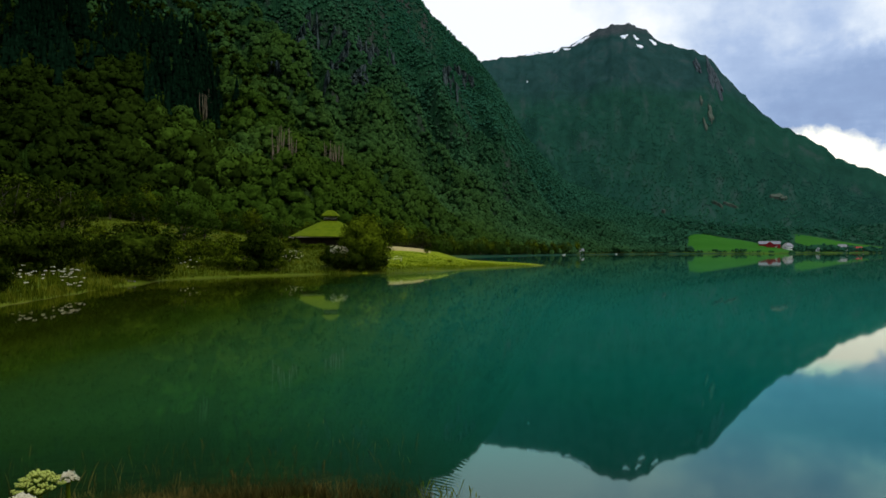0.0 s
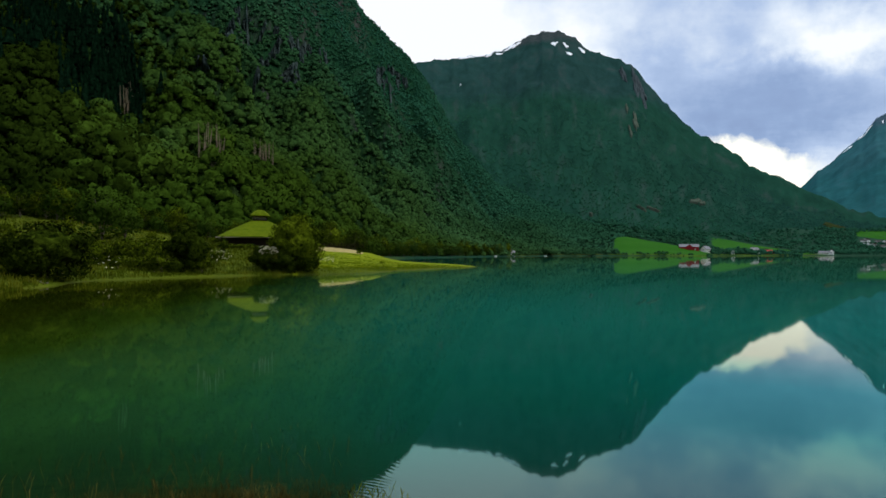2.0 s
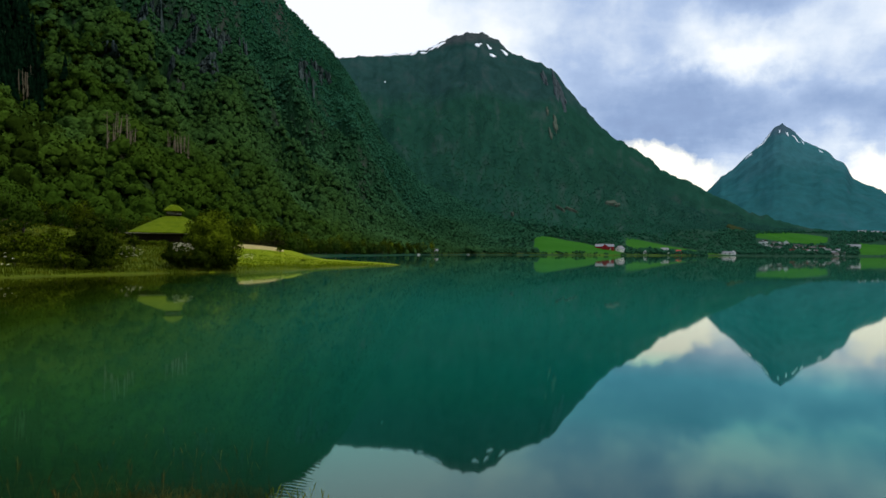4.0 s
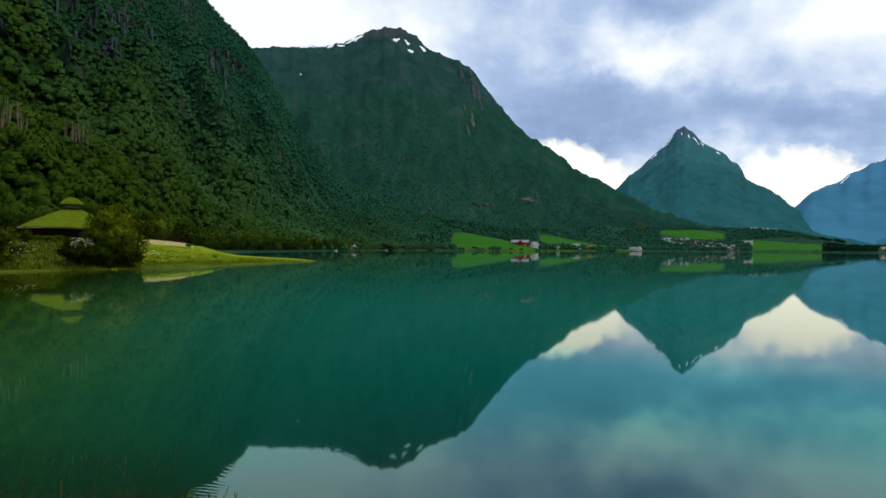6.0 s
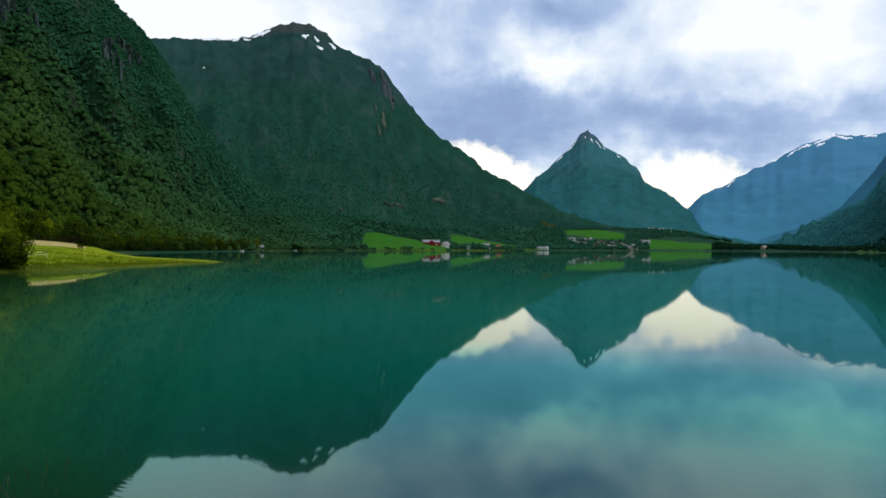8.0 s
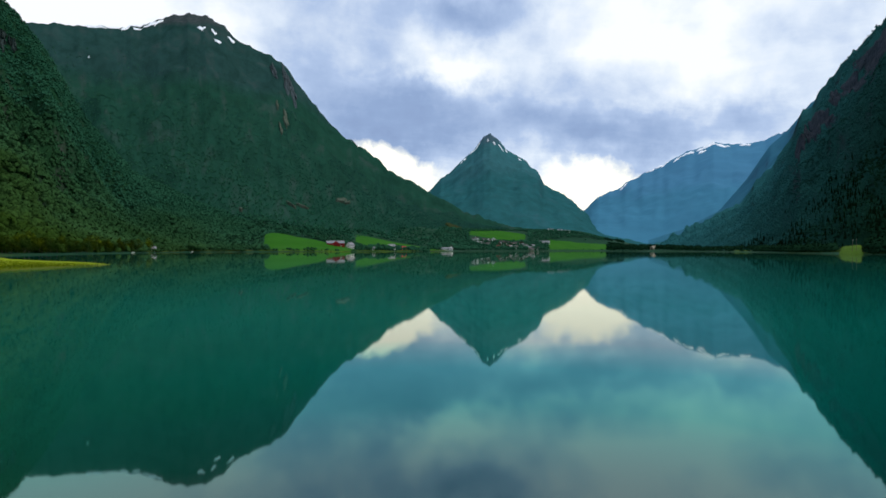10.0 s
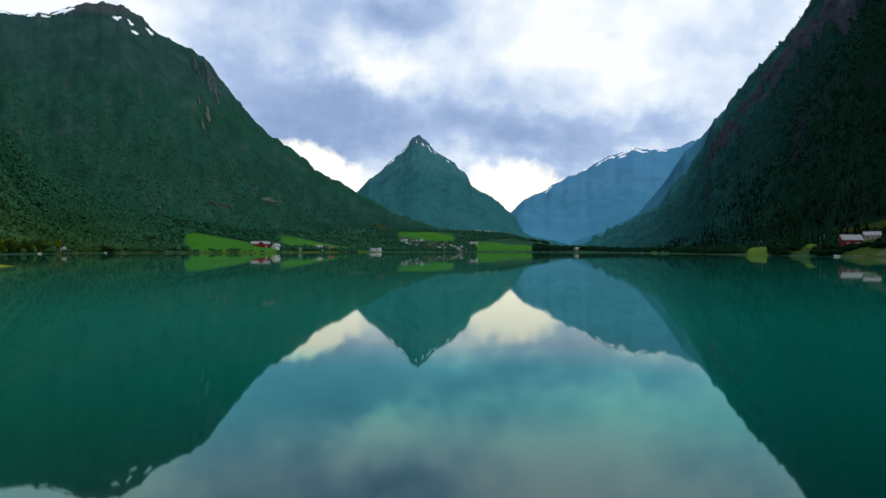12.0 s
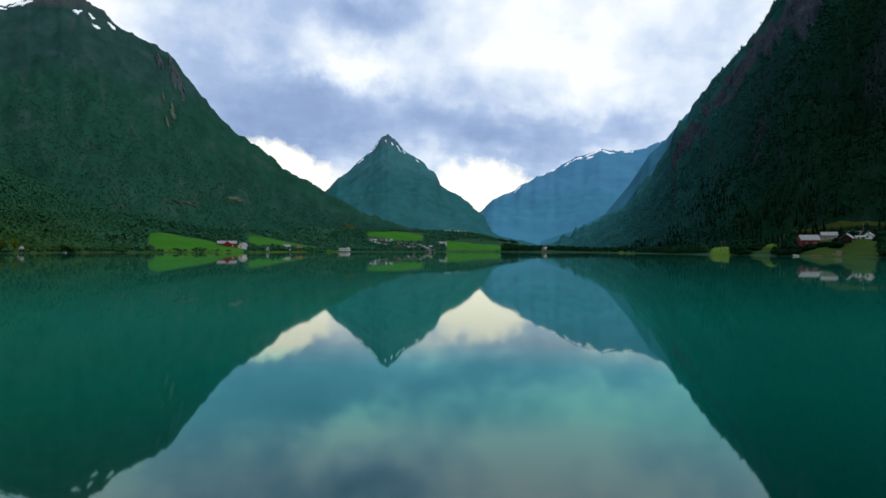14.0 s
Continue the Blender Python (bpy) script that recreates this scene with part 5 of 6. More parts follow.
# ---------------------------------------------------------------- the turf-roofed pavilion on the bank
def pavilion():
    b, r = -9.9, 149.0
    x, y = xy(b, r)
    base = 4.3
    ob = thing("turf_roofed_pavilion", (x, y, base), "dark timber pavilion under a domed turf roof with lantern", "building", turn=-b)
    half = 7.6

    def turf(bm, reach, z0, rise, power, thick, n=9):
        """A domed square roof of turf with rounded corners, and its underside."""
        ring = [6.2832 * q / 48 for q in range(48)]
        shape = [(abs(math.cos(a)) ** 5 + abs(math.sin(a)) ** 5) ** -0.2 for a in ring]
        rng = random.Random(3)
        rows = []
        for k in range(n):
            q = 1 - k / n
            z = z0 + rise * (1 - q ** power)
            rows.append([bm.verts.new((reach * q * s * math.cos(a), reach * q * s * math.sin(a), z + rng.uniform(-0.05, 0.09))) for a, s in zip(ring, shape)])
        under = [bm.verts.new((v.co.x, v.co.y, z0 - thick)) for v in rows[0]]
        tip = bm.verts.new((0, 0, z0 + rise))
        for p0, p1 in zip([under] + rows, rows):
            for q in range(48):
                bm.faces.new((p0[q], p0[(q + 1) % 48], p1[(q + 1) % 48], p1[q]))
        for q in range(48):
            bm.faces.new((rows[-1][q], rows[-1][(q + 1) % 48], tip))
        bm.faces.new(under[::-1])

    bm = bmesh.new()
    turf(bm, 8.9, 2.05, 4.15, 1.2, 0.12)
    roof = part("roof", bm, MAT["turf"], ob, "thick green turf roof")
    for side in range(4):
        m = pose(0, 0, 0, 0, 0, 90 * side)
        bm = bmesh.new()
        box(bm, -8.55, -8.80, 1.80, 8.55, -8.66, 1.93, 0.02)
        bm.transform(m)
        part("eave_board", bm, MAT["board"], roof, "weathered eave board")
        bm = bmesh.new()
        box(bm, -half + 0.2, -half, 0, half - 0.2, -half + 0.18, 1.95)
        bm.transform(m)
        wall = part("wall", bm, MAT["brown"], ob)
        for k in range(9):
            px = -half + 0.4 + k * (2 * half - 0.8) / 8
            bm = bmesh.new()
            box(bm, px - 0.11, -half - 0.14, 0, px + 0.11, -half - 0.003, 1.95, 0.02)
            bm.transform(m)
            part("post", bm, MAT["brown"], ob)
        for k in range(8):
            px = -half + 0.4 + (k + 0.5) * (2 * half - 0.8) / 8
            bm = bmesh.new()
            box(bm, px - 0.62, -half - 0.05, 0.85, px + 0.62, -half - 0.003, 1.7)
            bm.transform(m)
            part("shutter", bm, MAT["brown"], wall)
    bm = bmesh.new()
    box(bm, -8.4, -8.4, -1.2, 8.4, 8.4, -0.003)
    part("plinth", bm, MAT["brown"], ob, "dark timber plinth")
    bm = bmesh.new()
    box(bm, -1.45, -1.45, 5.7, 1.45, 1.45, 6.75)
    lantern = part("lantern", bm, MAT["brown"], ob, "dark louvred roof lantern")
    for side in range(4):
        for k in range(4):
            bm = bmesh.new()
            box(bm, -1.35, -1.53, 6.05 + 0.16 * k, 1.35, -1.453, 6.13 + 0.16 * k)
            bm.transform(pose(0, 0, 0, 0, 0, 90 * side))
            part("louvre", bm, MAT["board"], lantern)
    bm = bmesh.new()
    turf(bm, 2.15, 6.85, 1.35, 1.9, 0.12, 6)
    part("lantern_roof", bm, MAT["turf"], ob, "small turf roof of the lantern")


pavilion()


def bench_and_fence():
    drape("gravel_path", MAT["gravel"], -5.6, -1.0, (134, 135), (142.5, 142.5), "pale gravel path along the top of the bank", "path", 0.30, 40, 8, seed=9)
    for k, (bb, rr, turn) in enumerate(((-3.75, 140.5, 5), (-2.75, 141, -8))):
        x, y = xy(bb, rr)
        ob = thing("picnic_table", (x, y, gz(bb, rr)), "weathered brown timber picnic table on the gravel", "table", "picnic tables by the path", turn)
        for q in range(4):
            bm = bmesh.new()
            box(bm, -1.3, -0.4 + 0.2 * q, 0.72, 1.3, -0.22 + 0.2 * q, 0.76, 0.005)
            part("top_board", bm, MAT["brown"], ob)
        for q in (-0.78, 0.6):
            bm = bmesh.new()
            box(bm, -1.3, q, 0.42, 1.3, q + 0.2, 0.46, 0.005)
            part("bench_board", bm, MAT["brown"], ob)
        for q in (-0.9, 0.9):
            for side in (-1, 1):
                bm = bmesh.new()
                tube(bm, [Vector((q, side * 0.7, 0)), Vector((q, side * 0.2, 0.72))], [0.05, 0.05], 4)
                part("leg", bm, MAT["brown"], ob)
    ob = thing("rail_fence", (*xy(-3.6, 143.6), gz(-3.6, 143.6)), "low dark timber rail fence behind the gravel path", "fence", turn=3)
    for k in range(8):
        bm = bmesh.new()
        box(bm, -6.3 + 1.8 * k - 0.06, -0.06, -0.3, -6.3 + 1.8 * k + 0.06, 0.06, 1.05, 0.01)
        part("post", bm, MAT["brown"], ob)
    for z in (0.45, 0.9):
        bm = bmesh.new()
        box(bm, -6.4, -0.10, z, 6.4, -0.063, z + 0.12, 0.01)
        part("rail", bm, MAT["brown"], ob)


bench_and_fence()


# ---------------------------------------------------------------- houses
def house(name, b, r, turn, wide, deep, wall_h, roof_h, wall, roof, label, category="house", group="", windows=3, door=True, chimney=True, lift=0.0, trim="white"):
    """A gabled house: its long side faces its own -y; a storey of windows for every 2.8 m of wall."""
    x, y = xy(b, r)
    z = gz(b, r) + lift
    ob = thing(name, (x, y, z), label, category, group, turn - b)
    w, d = wide / 2, deep / 2
    bm = bmesh.new()
    prof = [(-d, -2.0), (d, -2.0), (d, wall_h), (0, wall_h + roof_h), (-d, wall_h)]
    a = [bm.verts.new((-w, p[0], p[1])) for p in prof]
    c = [bm.verts.new((w, p[0], p[1])) for p in prof]
    bm.faces.new(a[::-1])
    bm.faces.new(c)
    for q in range(5):
        bm.faces.new((a[q], a[(q + 1) % 5], c[(q + 1) % 5], c[q]))
    body = part("wall", bm, MAT[wall], ob)
    slope = roof_h / d
    for side in (-1, 1):
        bm = bmesh.new()
        o, t = 0.45, 0.22
        pts = [(0, wall_h + roof_h + 0.03), (side * (d + o), wall_h - slope * o + 0.03), (side * (d + o), wall_h - slope * o + 0.03 + t), (0, wall_h + roof_h + 0.03 + t)]
        a = [bm.verts.new((-w - o, p[0], p[1])) for p in pts]
        c = [bm.verts.new((w + o, p[0], p[1])) for p in pts]
        bm.faces.new(a)
        bm.faces.new(c[::-1])
        for q in range(4):
            bm.faces.new((a[q], c[q], c[(q + 1) % 4], a[(q + 1) % 4]))
        bmesh.ops.recalc_face_normals(bm, faces=bm.faces)
        part("roof", bm, MAT[roof], ob)
    floors = max(1, int(wall_h / 2.6))
    for f in range(floors):
        for k in range(windows):
            px = -w + wide * (k + 0.7) / (windows + 0.4)
            bm = bmesh.new()
            box(bm, px - 0.62, -d - 0.07, 0.9 + 2.7 * f, px + 0.62, -d - 0.003, 2.25 + 2.7 * f)
            part("window", bm, MAT[trim], body, "white window frame")
            bm = bmesh.new()
            box(bm, px - 0.5, -d - 0.10, 1.02 + 2.7 * f, px + 0.5, -d - 0.073, 2.13 + 2.7 * f)
            part("pane", bm, MAT["pane"], body)
    for side in (-1, 1):
        bm = bmesh.new()
        box(bm, side * w - 0.07, -0.6, wall_h * 0.55, side * w + 0.07, 0.6, wall_h * 0.55 + 1.3)
        part("gable_window", bm, MAT["pane"], body)
    if door:
        bm = bmesh.new()
        box(bm, w * 0.55, -d - 0.08, 0.0, w * 0.55 + 1.0, -d - 0.003, 2.05)
        part("door", bm, MAT["brown" if wall == "white" else "white"], body)
    if chimney:
        bm = bmesh.new()
        box(bm, -w * 0.3 - 0.4, -0.4, wall_h + roof_h - 0.6, -w * 0.3 + 0.4, 0.4, wall_h + roof_h + 1.1, 0.03)
        part("chimney", bm, MAT["stone"], ob)
    return ob


def farms():
    barn = house("red_barn", 26.85, 868, 4, 23, 9.5, 4.4, 3.2, "red", "slate", "large red timber barn with pale slate roof", "barn", windows=4, chimney=False)
    bm = bmesh.new()
    box(bm, -3.6, -8.2, -1.5, 3.6, -4.755, 4.4)
    v = [bm.verts.new(q) for q in ((-3.6, -8.2, 4.401), (3.6, -8.2, 4.401), (0, -8.2, 7.2))]
    bm.faces.new(v)
    part("gable_wing", bm, MAT["red"], barn)
    for side in (-1, 1):
        bm = bmesh.new()
        q = [bm.verts.new(p) for p in ((0, -8.6, 7.3), (side * 4.1, -8.6, 4.2), (side * 4.1, -3.0, 4.2), (0, -3.0, 7.3))]
        e = [bm.verts.new(p.co + Vector((0, 0, 0.2))) for p in q]
        bm.faces.new(q)
        bm.faces.new(e)
        for k in range(4):
            bm.faces.new((q[k], q[(k + 1) % 4], e[(k + 1) % 4], e[k]))
        bmesh.ops.recalc_face_normals(bm, faces=bm.faces)
        part("wing_roof", bm, MAT["slate"], barn)
    bm = bmesh.new()
    box(bm, -1.2, -8.3, 0.2, 1.2, -8.205, 2.8)
    part("barn_door", bm, MAT["dull_red"], barn, "dark red barn door")
    house("farmhouse", 28.15, 872, 55, 10, 8, 4.4, 3.6, "white", "slate", "white timber farmhouse with pale slate roof", windows=4)
    house("boat_shed", 30.2, 872, 80, 5, 4, 3.0, 2.0, "white", "slate", "small white shed near the lake", "shed", windows=1, chimney=False)
    house("farmhouse", 31.75, 945, 30, 10, 7.5, 4.2, 3.4, "white", "slate", "white farmhouse half hidden by dark trees", windows=4)
    house("red_roofed_house", 32.75, 945, 35, 10, 7, 2.4, 3.4, "dull_red", "orange", "house with a bright orange-red roof", windows=3)
    house("shore_shed", 12.06, 582, 15, 4.6, 4.0, 2.6, 1.6, "white", "slate", "small white shed on the wooded shore", "shed", windows=1, chimney=False)
    house("long_boathouse", 36.45, 1085, 0, 19, 7, 2.8, 1.8, "white", "slate", "long low white boathouse at the shore", "boathouse", windows=5, chimney=False)
    house("white_house", 37.05, 1092, 80, 6.5, 5.5, 4.0, 2.8, "white", "slate", "tall narrow white house beside the boathouse", windows=3)
    # village at the head of the lake
    rng = random.Random(9)
    walls, roofs = ("white", "white", "dull_red", "board", "white", "white"), ("slate", "dark_roof", "dull_red", "dark_roof", "dark_roof", "brown")
    names = {"white": "white", "dull_red": "faded red", "board": "weathered timber"}
    for k in range(30):
        b = 39.0 + 5.6 * (k + rng.random()) / 30
        r = 1300 + rng.random() ** 0.9 * 110
        wl, rf = rng.choice(walls), rng.choice(roofs)
        house("village_house", b, r, rng.choice((0, 20, -25, 60, 80)), rng.uniform(8, 12), rng.uniform(6, 7.5), rng.choice((3.2, 3.2, 5.0)), rng.uniform(2.0, 3.0), wl, rf,
              names[wl] + " timber house in the village across the lake" if wl != "board" else "weathered timber house in the village across the lake", "house", "houses of the village", 3, True, k % 2 == 0)
    house("white_hall", 45.3, 1480, 0, 22, 9, 4.0, 2.6, "white", "slate", "white hall beside the flat field", "house", windows=5)
    for k, b in enumerate((45.6, 46.4, 47.0)):
        house("hillside_house", b + 0.2, 1720 + 15 * k, 10 * k, 15, 8, 3.6, 2.2, "white", "slate", "white house on the hillside above the field", "house", "hillside houses", 4)
    house("shore_cabin", 54.4, 1425, 50, 12, 8, 3.4, 4.2, "board", "board", "pale timber cabin on the low far shore", "cabin", windows=2, chimney=False)
    # farm under the dark mountain
    house("hillside_barn", 74.95, 486, 22, 11.5, 6.5, 4.0, 3.0, "dull_red", "slate", "red barn with grey metal roof beside dark trees", "barn", windows=2, chimney=False, lift=0.5)
    house("grey_roofed_house", 76.3, 494, 8, 9, 5.4, 3.6, 2.0, "board", "slate", "house with a wide grey roof behind bushes", "house", windows=3)
    house("brown_cabin", 77.5, 470, 75, 6.0, 6.2, 3.2, 2.6, "brown", "slate", "dark brown timber cabin with white window frames", "house", windows=2)
    house("dark_roofed_house", 77.9, 500, -12, 9, 5.4, 4.2, 2.2, "brown", "dark_roof", "tall dark timber house on the hillside", "house", windows=3)
    house("white_cottage", 78.85, 480, 70, 4.6, 4.4, 3.0, 1.9, "white", "slate", "white cottage with pale roof by the lake", "house", windows=2)
    house("white_shed", 78.3, 476, 5, 5, 3.4, 2.1, 0.7, "white", "slate", "low white shed beside the cottage", "shed", windows=2, chimney=False)
    shrubs = leafy("garden_bush", 12, 3.4, 5.4, 600, 0.28, MAT["crown_shore"], "dark bush in front of the lakeside farm", "bush", 0.04, "bushes round the lakeside farm", core=(0.3, 0.34))
    rng = random.Random(14)
    spots = [(75.2 + 0.18 * k + rng.uniform(-0.1, 0.1), 464 + rng.random() * 12, rng.uniform(0.8, 1.3)) for k in range(10)]
    spots += [(73.0 + 0.3 * k, 448 + rng.random() * 14, rng.uniform(1.0, 1.5)) for k in range(4)]
    spots += [(77.3 + 0.5 * k, 432 + rng.random() * 10, rng.uniform(0.25, 0.5)) for k in range(5)]
    spots += [(74.0 + 0.22 * k, 455 + rng.random() * 16, rng.uniform(1.2, 1.9)) for k in range(6)] + [(69.7 + 0.3 * k, 545 + rng.random() * 10, rng.uniform(1.2, 2.0)) for k in range(6)] + [(76.4 + 0.25 * k, 462, rng.uniform(0.9, 1.4)) for k in range(3)]
    spots += [(79.3 + 0.4 * k, 470, rng.uniform(0.9, 1.3)) for k in range(3)]
    for k, (b, r, size) in enumerate(spots):
        m = put(shrubs, b, r, rng.uniform(0, 360), size)
        (shrubs if k == 0 else copy_thing(shrubs, Matrix.Identity(4))).matrix_basis = m
    drape("stone_bank", MAT["bank"], 75.0, 77.2, (436, 424), (440, 437), "pale stony bank below the lakeside farm", "bank", 0.7, 24, 10, seed=11)


farms()


def boat(b, r, turn, label, z=-0.12):
    x, y = xy(b, r)
    ob = thing("rowing_boat", (x, y, z), label, "boat", "boats on the shore", turn)
    bm = bmesh.new()
    rows = []
    for k in range(9):
        t = k / 8
        w = 0.8 * math.sin(math.pi * min(1, 0.18 + 0.82 * (1 - t))) ** 0.6 if k < 8 else 0.03
        sheer = 0.55 + 0.35 * t * t
        rows.append([bm.verts.new((-2.4 + 4.8 * t, w * c, h * sheer + (0.15 * t * t))) for c, h in ((-1, 1), (-0.85, 0.45), (-0.3, 0), (0.3, 0), (0.85, 0.45), (1, 1))])
    for p, q in zip(rows, rows[1:]):
        for k in range(5):
            bm.faces.new((p[k], p[k + 1], q[k + 1], q[k]))
    bm.faces.new(rows[0])
    part("hull", bm, MAT["white"], ob)
    for px in (-1.3, 0.1, 1.2):
        bm = bmesh.new()
        box(bm, px - 0.12, -0.62, 0.40, px + 0.12, 0.62, 0.44)
        part("thwart", bm, MAT["board"], ob)


boat(10.55, 526, 30, "small white rowing boat moored at the wooded shore")
boat(14.9, 642, -20, "small white rowing boat on the far shore")
boat(74.1, 446, 60, "small pale rowing boat drawn up on the stones", 0.1)


def poles():
    first = None
    for b, r in ((68.75, 560), (69.0, 566), (73.0, 490), (73.25, 494), (78.5, 492)):
        m = Matrix.Translation((*xy(b, r), gz(b, r) - 0.3))
        if first is None:
            first = thing("power_pole", (0, 0, 0), "slim wooden power pole with a cross arm", "pole", "power poles along the shore")
            bm = bmesh.new()
            tube(bm, [Vector((0, 0, 0)), Vector((0, 0, 11))], [0.17, 0.11], 8)
            part("pole", bm, MAT["bark"], first)
            bm = bmesh.new()
            box(bm, -1.1, -0.07, 10.1, 1.1, 0.07, 10.25)
            part("cross_arm", bm, MAT["bark"], first)
            for q in (-0.95, 0.0, 0.95):
                bm = bmesh.new()
                tube(bm, [Vector((q, 0, 10.25)), Vector((q, 0, 10.5))], [0.06, 0.04], 6)
                part("insulator", bm, MAT["white"], first)
            first.matrix_basis = m
        else:
            copy_thing(first, m)


poles()


def stones():
    rng = random.Random(21)
    shapes = []
    for k in range(4):
        bm = bmesh.new()
        bmesh.ops.create_icosphere(bm, subdivisions=2, radius=1.0)
        for v in bm.verts:
            v.co *= 1 + 0.35 * noise.noise(v.co * 1.3 + Vector((k * 9, 0, 0)))
            v.co.z *= 0.62
        me = bpy.data.meshes.new("boulder")
        bm.to_mesh(me)
        bm.free()
        me.materials.append(MAT["stone"])
        shapes.append(me)
    spots = [(75.2 + 2.3 * rng.random(), 440 + rng.random() * 14, rng.uniform(0.25, 0.8)) for _ in range(70)]
    spots += [(-9.6, 8.75, 0.16), (-8.3, 8.45, 0.12), (-12.5, 8.7, 0.1), (-3.0, 8.5, 0.14)] + [(-25.2 - 1.6 * rng.random(), 66.5 + rng.random() * 2, rng.uniform(0.10, 0.2)) for _ in range(10)]
    for b, r, size in spots:
        ob = new("boulder", rng.choice(shapes))
        x, y = xy(b, r)
        ob.matrix_basis = Matrix.Translation((x, y, gz(b, r) + size * 0.15)) @ pose(0, 0, 0, 0, 0, rng.uniform(0, 360)) @ Matrix.Diagonal((size, size * rng.uniform(0.7, 1.2), size, 1))
        tagged(ob, "pale rounded boulder on the shore", "boulder", "boulders along the shore")


stones()


# ---------------------------------------------------------------- grasses and flowers
def blades(name, spots, tall, width, mat, label, seed, bend=0.3, heads=False):
    """Upright bent blades, three joints each, as one mesh."""
    g = np.random.RandomState(seed)
    p = np.asarray(spots)
    n = len(p)
    h, a = tall * g.uniform(0.55, 1.25, n), g.rand(n) * 6.2832
    lean = bend * h * g.uniform(0.2, 1.0, n)
    dx, dy = np.cos(a) * lean, np.sin(a) * lean
    f = g.rand(n) * 6.2832
    wx, wy = np.cos(f) * width, np.sin(f) * width
    rows = []
    for t, w in ((0, 1.0), (0.5, 0.8), (0.86, 0.5 if not heads else 0.7), (1.0, 0.06)):
        cx, cy, cz = p[:, 0] + dx * t * t, p[:, 1] + dy * t * t, p[:, 2] + h * t * (1 - 0.12 * t)
        k = w * (2.6 if heads and t == 0.86 else 1.0)
        rows += [np.stack([cx - wx * k, cy - wy * k, cz], -1), np.stack([cx + wx * k, cy + wy * k, cz], -1)]
    v = np.stack(rows, 1).reshape(-1, 3)
    q = np.array([[0, 1, 3, 2], [2, 3, 5, 4], [4, 5, 7, 6]])
    faces = (q[None] + (np.arange(n) * 8)[:, None, None]).reshape(-1, 4)
    return tagged(new(name, mesh_tris(name, v, faces, mat)), label, "grass", kind="stuff")


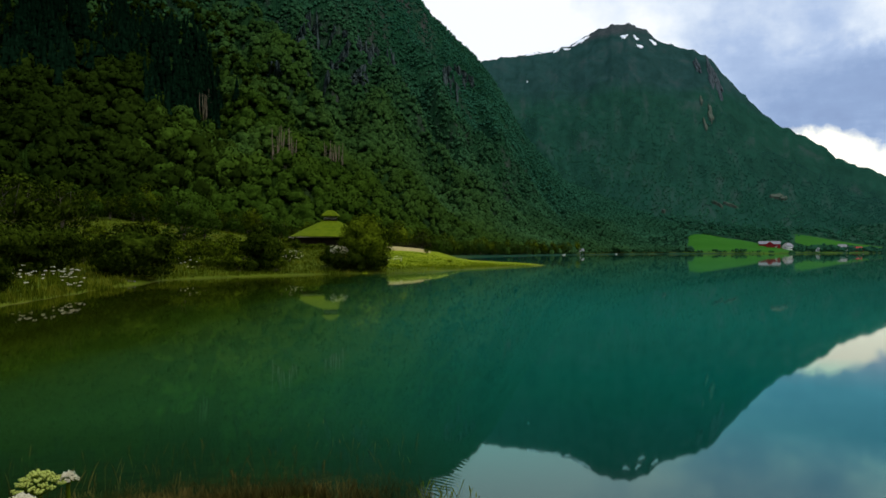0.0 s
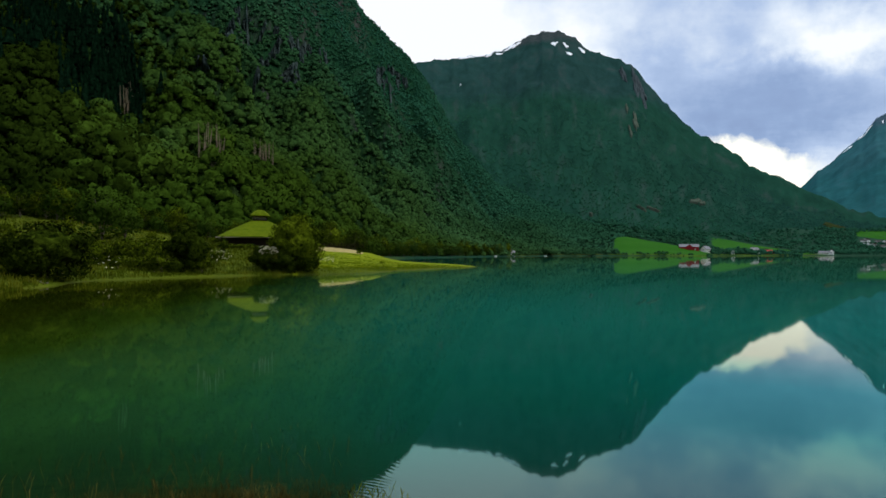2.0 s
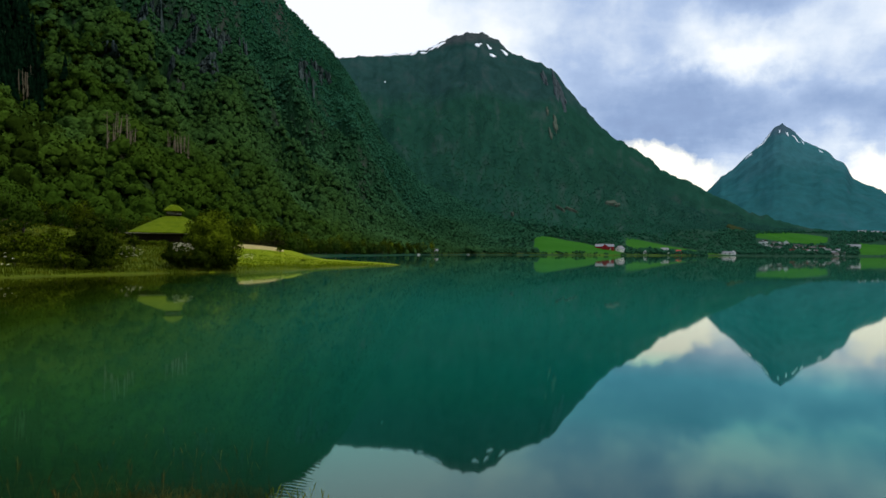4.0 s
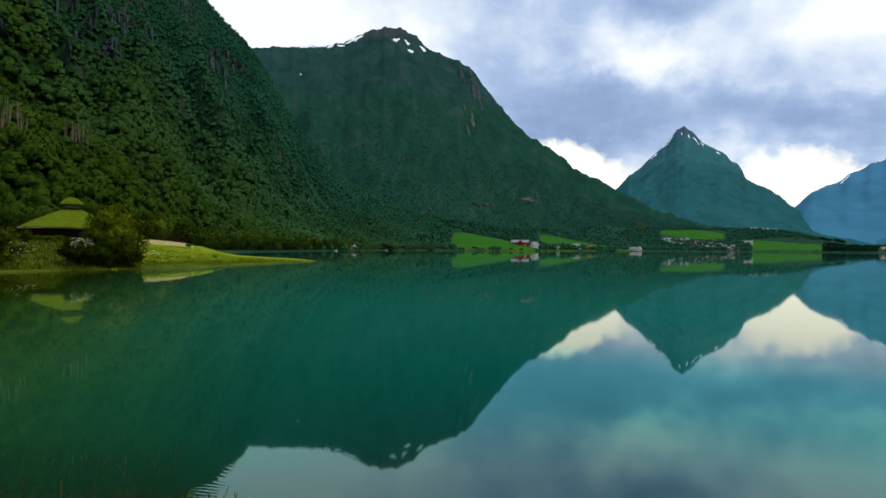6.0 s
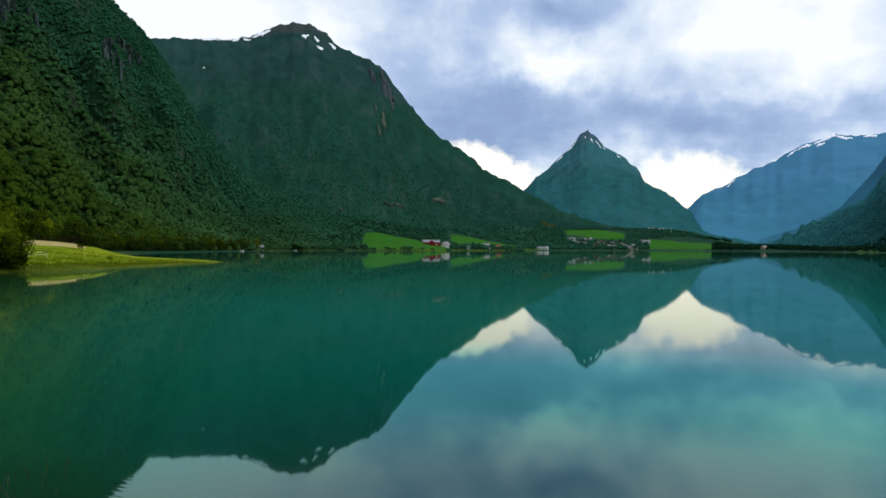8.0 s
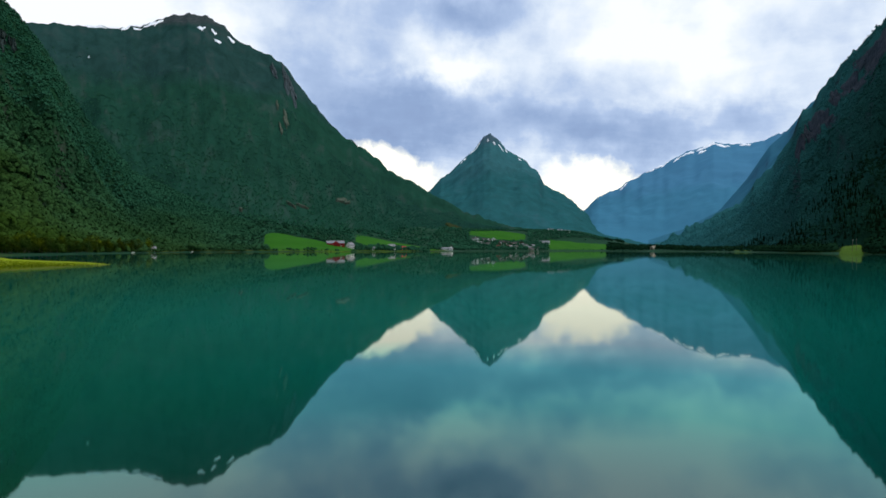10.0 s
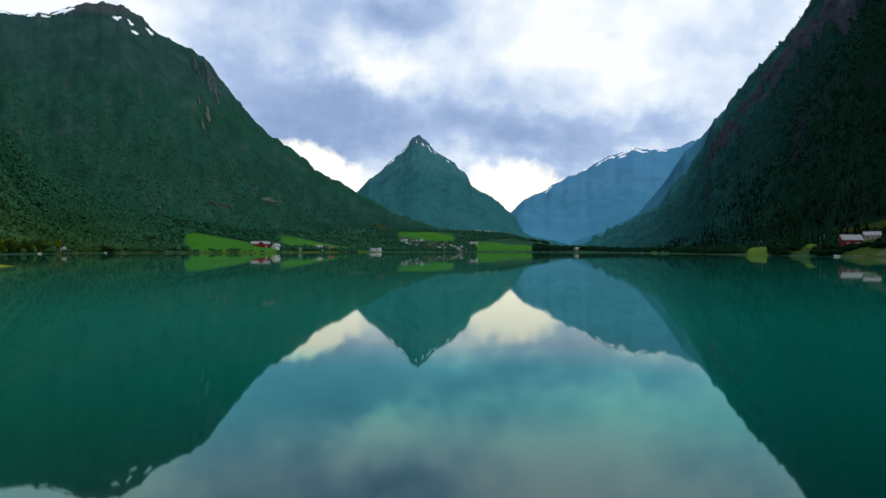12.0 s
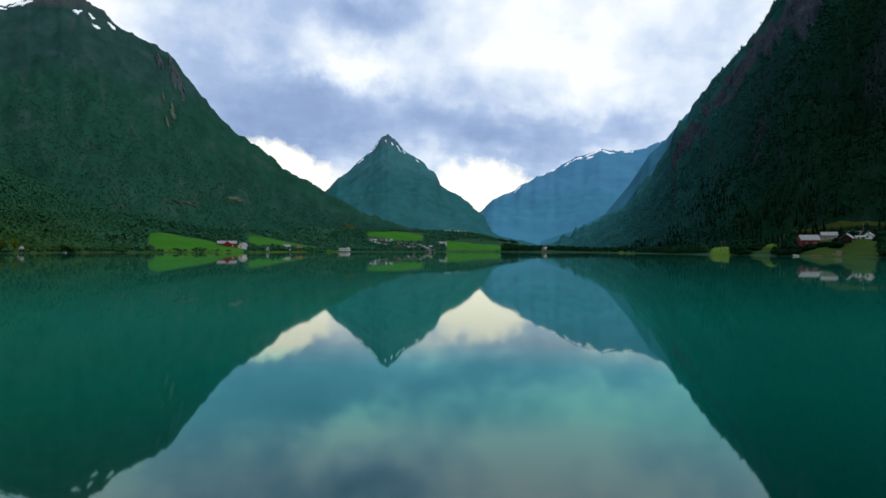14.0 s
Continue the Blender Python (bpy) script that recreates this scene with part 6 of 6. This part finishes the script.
def grasses():
    g = np.random.RandomState(61)

    def spread(b0, b1, r0, r1, count, d0, d1):
        b, r = g.uniform(b0, b1, count), g.uniform(r0, r1, count)
        x, y = r * np.sin(np.radians(b)), r * np.cos(np.radians(b))
        d = from_shore(x, y)
        k = (d > d0) & (d < d1)
        x, y = x[k], y[k]
        return np.stack([x, y, np.maximum(ground_z(x, y), -0.5) - 0.03], -1)

    blades("bank_grass", spread(-37, -6, 40, 170, 46000, 0.2, 90), 0.70, 0.035, MAT["blade"], "tall meadow grass on the lake bank", 62)
    blades("reed_fringe", spread(-40, -5, 40, 100, 60000, -0.2, 1.4), 0.42, 0.03, MAT["blade"], "pale reed fringe along the water's edge", 63, 0.15)
    blades("spit_grass", spread(-7, 9.6, 92, 134, 16000, 0.1, 40), 0.28, 0.04, MAT["spit_blade"], "short bright grass on the spit", 64)
    blades("shallow_stalks", spread(-38, -2, 7.0, 12.5, 620, -4.0, -0.1), 0.50, 0.0026, MAT["straw"], "thin dry stalks standing in the shallows", 65, 0.35, True)
    blades("bankside_tufts", spread(-45, -1, 7.4, 9.2, 11000, -1.1, 0.9), 0.22, 0.0035, MAT["straw"], "dry brown grass tufts at the near water's edge", 66, 0.6)
    blades("foreground_sedge", spread(-2, 3, 7.2, 8.2, 60, -1.0, 0.5), 0.36, 0.004, MAT["blade"], "green sedge by the near bank", 67, 0.5, True)

    # white cow parsley on the bank
    spots = []
    for b0, b1, r0, r1, count in ((-34.5, -29, 48, 62, 34), (-31.2, -29.6, 56, 62, 14), (-22.6, -20.2, 82, 90, 14), (-14.0, -11.8, 94, 108, 26), (-9.9, -8.4, 93, 97, 90), (-8.3, -7.9, 93, 95, 12), (-5.4, -3.6, 103, 107, 34), (-27.4, -26.7, 88, 92, 8)):
        for _ in range(count):
            b, r = g.uniform(b0, b1), g.uniform(r0, r1)
            x, y = xy(b, r)
            spots.append((x, y, gz(b, r) + g.uniform(0.7, 1.35)))
    # blossom over the dark bush beside the willow
    for _ in range(60):
        b, r = g.uniform(-9.9, -8.3), g.uniform(89.4, 90.6)
        spots.append((*xy(b, r), gz(b, r) + g.uniform(2.5, 3.6)))
    bm_v, bm_f, stalks = [], [], []
    for x, y, z in spots:
        for _ in range(7):
            a, q, s = g.rand() * 6.28, g.rand() ** 0.5 * 0.13, g.uniform(0.028, 0.050)
            cx, cy, cz = x + q * math.cos(a), y + q * math.sin(a), z - q * 0.3
            base = len(bm_v)
            bm_v += [(cx - s, cy, cz), (cx, cy - s, cz + 0.01), (cx + s, cy, cz), (cx, cy + s, cz + 0.01), (cx, cy, cz + s), (cx, cy, cz - s)]
            bm_f += [(base, base + 1, base + 4), (base + 1, base + 2, base + 4), (base + 2, base + 3, base + 4), (base + 3, base, base + 4), (base + 1, base, base + 5), (base + 2, base + 1, base + 5), (base + 3, base + 2, base + 5), (base, base + 3, base + 5)]
        stalks.append(len(bm_f))
        base = len(bm_v)
        bm_v += [(x - 0.012, y, z - 1.3), (x + 0.012, y, z - 1.3), (x, y, z)]
        bm_f.append((base, base + 1, base + 2))
    me = mesh_from("cow_parsley", bm_v, bm_f, MAT["white_petal"])
    me.materials.append(MAT["blade"])
    for k in stalks:
        me.polygons[k].material_index = 1
    tagged(new("cow_parsley", me), "white umbels of cow parsley among bank grass", "flowers", kind="stuff")


grasses()


def umbel(b, r, z, width, mat, label, seed):
    """A hogweed: a ribbed stem, spreading rays and a domed head of small florets."""
    rng = random.Random(seed)
    x, y = xy(b, r)
    g0 = gz(b, r)
    ob = thing("hogweed", (x, y, g0), label, "flower", "hogweed by the near bank")
    h = z - g0
    bm = bmesh.new()
    tube(bm, [Vector((0.03, -0.02, -0.05)), Vector((0.02, 0, h * 0.5)), Vector((0, 0, h - width * 0.5))], [0.009, 0.008, 0.006], 8)
    part("stem", bm, MAT["blade"], ob)
    head, rays = bmesh.new(), bmesh.new()
    for k in range(34):
        q, a = math.sqrt((k + 0.5) / 34), 2.4 * k
        tip = Vector((q * width * 0.46 * math.cos(a), q * width * 0.46 * math.sin(a), h - 0.32 * width * q * q + rng.uniform(-0.004, 0.004)))
        tube(rays, [Vector((0, 0, h - width * 0.5)), tip - Vector((0, 0, 0.004))], [0.0016, 0.0011], 4)
        for f in range(11):
            fa, fq = rng.uniform(0, 6.28), rng.random() ** 0.5 * width * 0.085
            made = bmesh.ops.create_icosphere(head, subdivisions=1, radius=width * rng.uniform(0.022, 0.034))["verts"]
            bmesh.ops.translate(head, verts=made, vec=tip + Vector((fq * math.cos(fa), fq * math.sin(fa), rng.uniform(-0.003, 0.006))))
    part("stalk_spray", rays, MAT["blade"], ob)
    part("flower_head", head, mat, ob)


umbel(-32.1, 2.40, 2.305, 0.145, MAT["lime_petal"], "lime-green domed hogweed flower head", 1)
umbel(-30.2, 2.45, 2.275, 0.065, MAT["white_petal"], "small creamy white hogweed flower head", 2)
umbel(-33.2, 2.30, 2.275, 0.090, MAT["white_petal"], "creamy white hogweed flower head", 3)
